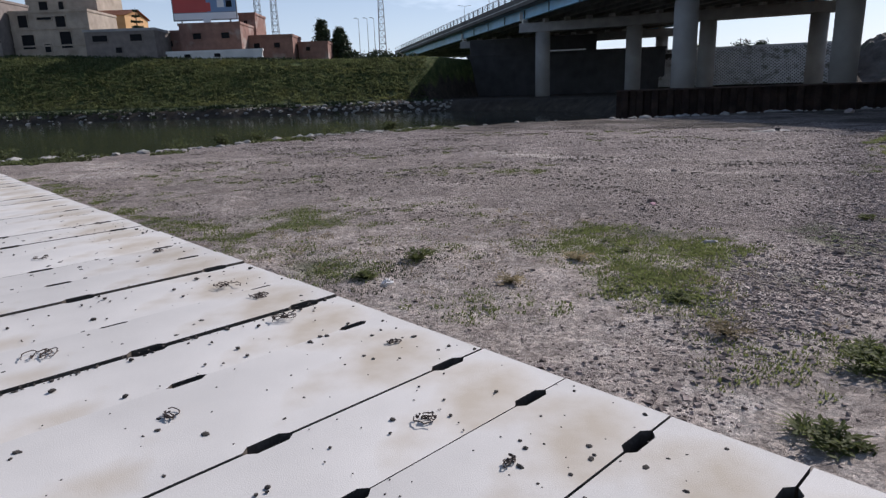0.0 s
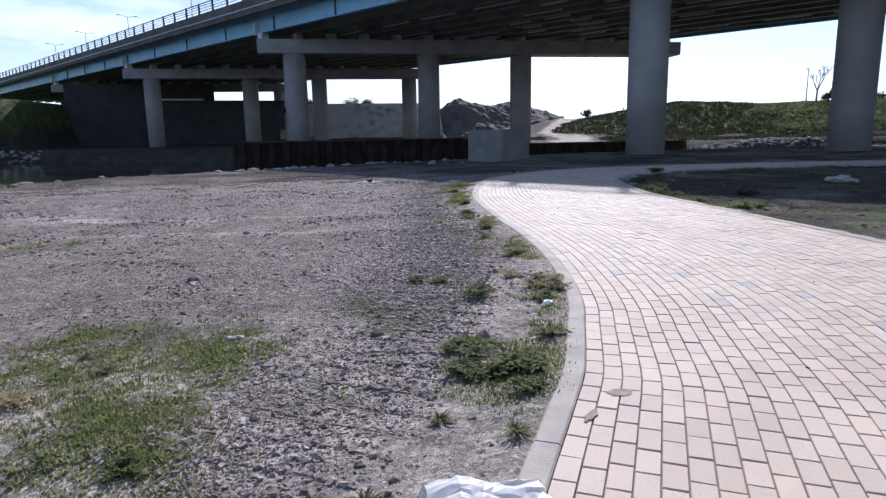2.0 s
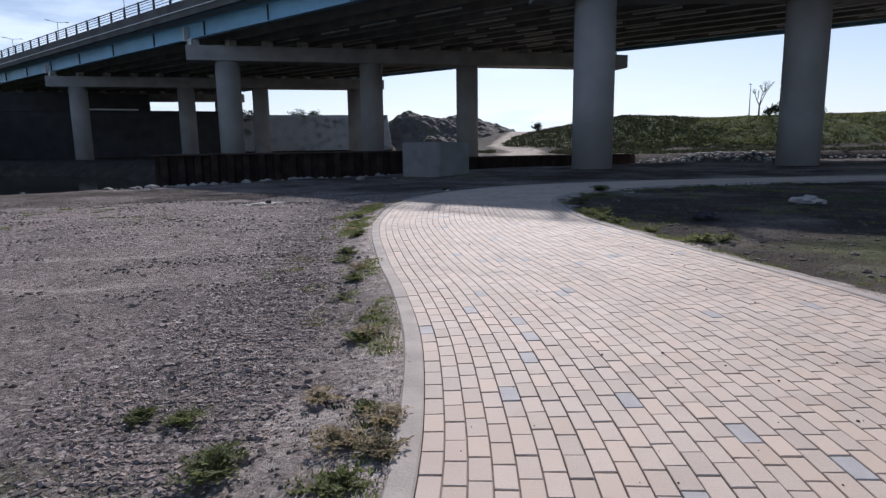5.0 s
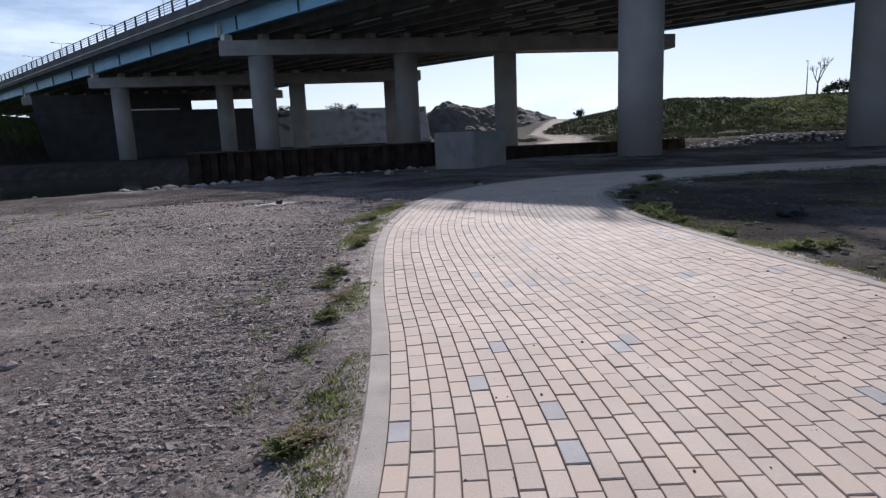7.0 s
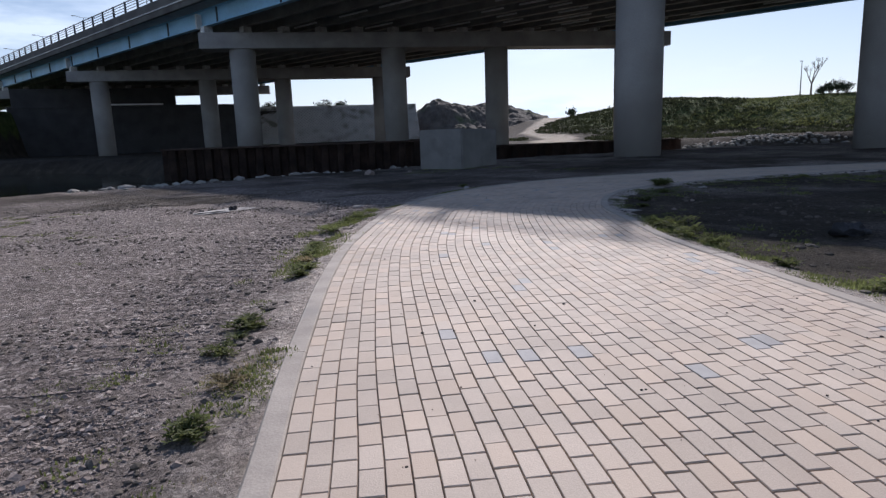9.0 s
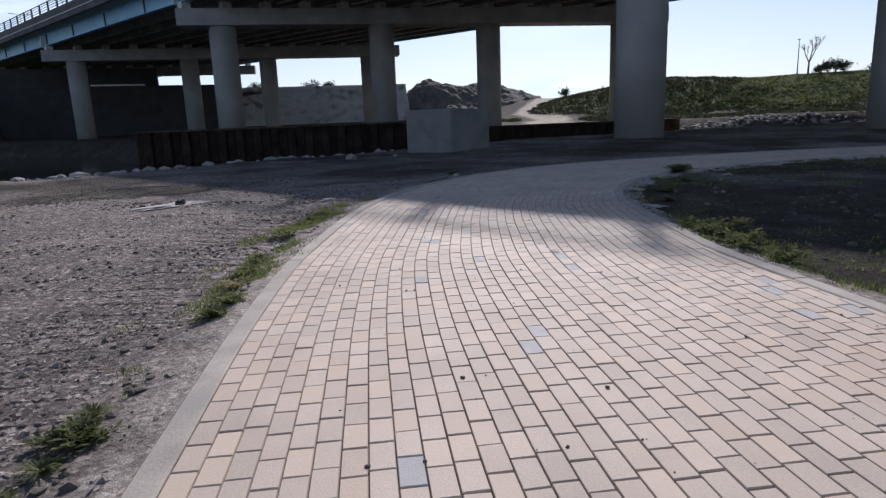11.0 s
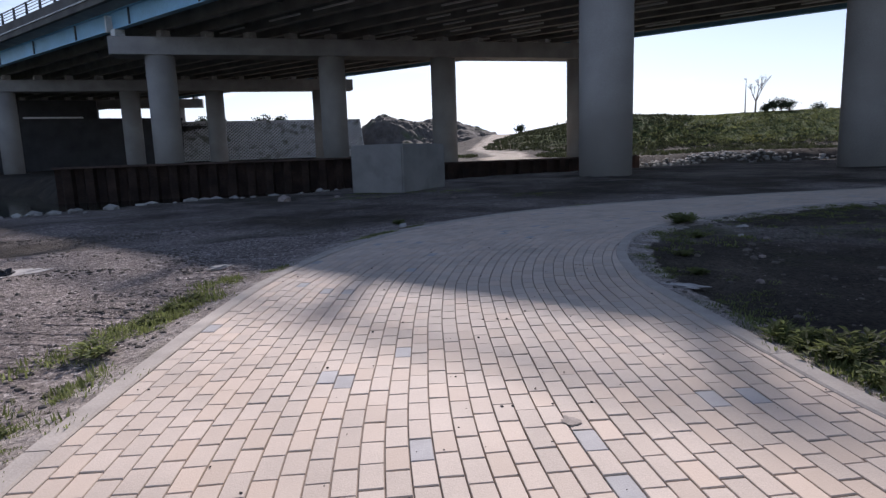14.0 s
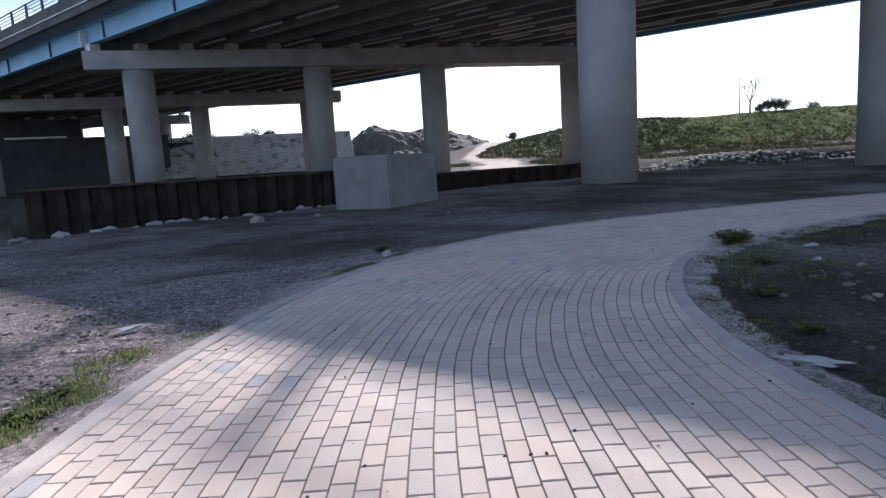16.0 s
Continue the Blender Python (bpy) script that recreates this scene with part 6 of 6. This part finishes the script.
crumple("paper_scrap", 16.9, 21.3, (0.15, 0.08, 0.04), FABRIC, 12, "white paper scrap on shaded ground", "litter")
crumple("paper_scrap", 9.69, 22.7, (0.35, 0.12, 0.05), FABRIC, 13, "flat pale litter beside the kerb", "litter")
crumple("paper_scrap", 13.0, 25.3, (0.5, 0.14, 0.06), FABRIC, 14, "flat pale litter beside the kerb", "litter")


def splash(x, y, wide, deep, seed):
    """A dried cement splash: a thin film with a ragged rim, lying on the pavers."""
    rnd = random.Random(seed)
    bm = bmesh.new()
    rim = []
    for k in range(22):
        a, r = 6.2832 * k / 22, rnd.uniform(0.72, 1.1)
        rim.append(bm.verts.new((wide * r * math.cos(a), deep * r * math.sin(a), 0.0)))
    top = [bm.verts.new((v.co.x * 0.9, v.co.y * 0.9, 0.0015)) for v in rim]
    bm.faces.new(top)
    for k in range(22):
        bm.faces.new((rim[k], rim[(k + 1) % 22], top[(k + 1) % 22], top[k]))
    ob = part("cement_splash", bm, SPLASH)
    ob.matrix_world = pose(x, y, 0.0085, 0, 0, seed * 40)
    tagged(ob, "dried grey cement splash on the pavers", "stain", "cement splashes")


for k, (x, y, w2, d2) in enumerate(((5.65, 6.82, 0.075, 0.05), (5.36, 6.62, 0.09, 0.025), (11.0, 16.93, 0.06, 0.045))):
    splash(x, y, w2, d2, k)


# ---------------------------------------------------------------- slab apron
def plank_mesh(width, length, seed):
    """One precast plank with half hexagonal lifting notches along both long sides."""
    rnd = random.Random(seed)
    notch = [0.28 + 1.07 * k for k in range(int(length / 1.07))]
    right = [(width / 2, 0.0)]
    for c in notch:
        right += [(width / 2, -c + 0.11), (width / 2 - 0.03, -c + 0.075), (width / 2 - 0.03, -c - 0.075), (width / 2, -c - 0.11)]
    right.append((width / 2, -length))
    left = [(-a, b) for a, b in right[::-1]]
    outline = right + left
    bm = bmesh.new()
    top = [bm.verts.new((a, b, 0.0)) for a, b in outline]
    low = [bm.verts.new((a, b, -0.14)) for a, b in outline]
    f = bm.faces.new(top)
    k = len(outline)
    for i in range(k):
        bm.faces.new((top[i], low[i], low[(i + 1) % k], top[(i + 1) % k]))
    bmesh.ops.recalc_face_normals(bm, faces=bm.faces[:])
    bmesh.ops.triangulate(bm, faces=[f])
    return bm


def build_apron():
    apron = thing("slab_apron", "apron of pale precast concrete planks with notched joints", "paving", kind="structure")
    rnd = random.Random(2)
    turn = math.degrees(math.atan2(SLAB_E[1], SLAB_E[0]))
    joints = [0.565, 0.0, -0.565, -1.13, -1.695, -2.57, -3.16]
    while joints[-1] > -40:
        joints.append(joints[-1] - (0.565, 0.62, 0.84)[len(joints) % 3])
    made = {}
    for k, (hi, lo) in enumerate(zip(joints[:-1], joints[1:])):
        wide = round(hi - lo, 3)
        if wide not in made:
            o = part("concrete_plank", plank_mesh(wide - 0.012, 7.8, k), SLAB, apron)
            # side faces take the dark colour, so joint shade is painted on them
            o.data.materials.append(SOIL_AND_SHADE)
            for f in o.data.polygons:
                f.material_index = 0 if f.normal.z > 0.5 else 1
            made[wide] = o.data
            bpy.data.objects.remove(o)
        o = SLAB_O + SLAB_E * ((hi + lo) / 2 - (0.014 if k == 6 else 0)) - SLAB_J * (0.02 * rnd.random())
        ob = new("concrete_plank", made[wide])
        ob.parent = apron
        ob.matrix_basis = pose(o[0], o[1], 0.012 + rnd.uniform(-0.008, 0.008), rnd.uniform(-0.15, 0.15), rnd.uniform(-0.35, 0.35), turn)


build_apron()


# ---------------------------------------------------------------- pavers
def resample(line, count):
    d = np.r_[0, np.cumsum(np.linalg.norm(np.diff(line, axis=0), axis=1))]
    s = np.linspace(0, d[-1], count)
    return np.stack([np.interp(s, d, line[:, k]) for k in (0, 1)], 1)


def build_path():
    owner = thing("pavement", "curved footpath of cream concrete block pavers in running bond", "footpath", kind="structure")
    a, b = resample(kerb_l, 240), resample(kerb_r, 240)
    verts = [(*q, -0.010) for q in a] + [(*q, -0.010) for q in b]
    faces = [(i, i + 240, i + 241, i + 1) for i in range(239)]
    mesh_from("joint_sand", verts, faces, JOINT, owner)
    fine = spline(KERB_L, 0.05)
    inward = -left_normal(fine)
    right_line = [tuple(q) for q in kerb_r[::3]]
    rnd = random.Random(11)
    singles, v_all, f_all, v_grey, f_grey = [], [], [], [], []

    def brick(c0, c1, n0, n1, w2, z, shrink=0.0032):
        d = (c1 - c0) / np.linalg.norm(c1 - c0)
        c0, c1 = c0 + d * shrink, c1 - d * shrink
        w2 -= shrink
        ring = [c0 - n0 * w2, c1 - n1 * w2, c1 + n1 * w2, c0 + n0 * w2]
        mid = (c0 + c1) / 2
        tilt = [rnd.uniform(-0.0012, 0.0012) for _ in range(4)]
        low = [(q[0], q[1], -0.05) for q in ring]
        edge = [(q[0], q[1], z - 0.004 + t) for q, t in zip(ring, tilt)]
        top = [(q[0] + (mid[0] - q[0]) * 0.045, q[1] + (mid[1] - q[1]) * 0.045, z + t) for q, t in zip(ring, tilt)]
        return low + edge + top

    quad = [(8, 9, 10, 11)] + [(i + 4, (i + 1) % 4 + 4, (i + 1) % 4 + 8, i + 8) for i in range(4)] + [(i, (i + 1) % 4, (i + 1) % 4 + 4, i + 4) for i in range(4)]
    width, size = 0.1083, 0.206
    row = 0
    for row in range(66):
        off = (row + 0.5) * width - 0.003
        line = fine + inward * off
        seg = np.linalg.norm(np.diff(line, axis=0), axis=1)
        d = np.r_[0, np.cumsum(seg)]
        starts = np.arange((row % 2) * size / 2 + 0.03 * math.sin(row * 2.3), d[-1] - size, size)
        p0 = np.stack([np.interp(starts, d, line[:, k]) for k in (0, 1)], 1)
        p1 = np.stack([np.interp(starts + size, d, line[:, k]) for k in (0, 1)], 1)
        n0 = np.stack([np.interp(starts, d, inward[:, k]) for k in (0, 1)], 1)
        n1 = np.stack([np.interp(starts + size, d, inward[:, k]) for k in (0, 1)], 1)
        mid = (p0 + p1) / 2
        room = signed_distance(mid[:, 0], mid[:, 1], right_line)
        apron = (mid - SLAB_O) @ SLAB_J
        for i in range(len(starts)):
            if room[i] < -0.055 or mid[i, 0] > 33 or mid[i, 1] < 3.2 or (apron[i] < 0.12 and mid[i, 0] < 4.6):
                continue
            z = 0.004 + rnd.uniform(-0.0022, 0.0022)
            grey = rnd.random() < 0.016
            v = brick(p0[i], p1[i], n0[i], n1[i], width / 2, z)
            if len(singles) < 300 and off < 1.6 and 11.2 < mid[i, 1] < 13.6:
                singles.append((v, grey))
                continue
            tv, tf = (v_grey, f_grey) if grey else (v_all, f_all)
            base = len(tv)
            tv += v
            tf += [tuple(j + base for j in q) for q in quad]
    tagged(mesh_from("paver_field", v_all, f_all, PAVER, owner), kind="stuff")
    tagged(mesh_from("grey_paver_field", v_grey, f_grey, PAVER_GREY, owner), "blue grey pavers strewn among the cream ones", kind="stuff")
    for v, grey in singles:
        mesh_from("paver", v, quad, PAVER_GREY if grey else PAVER, owner)


build_path()
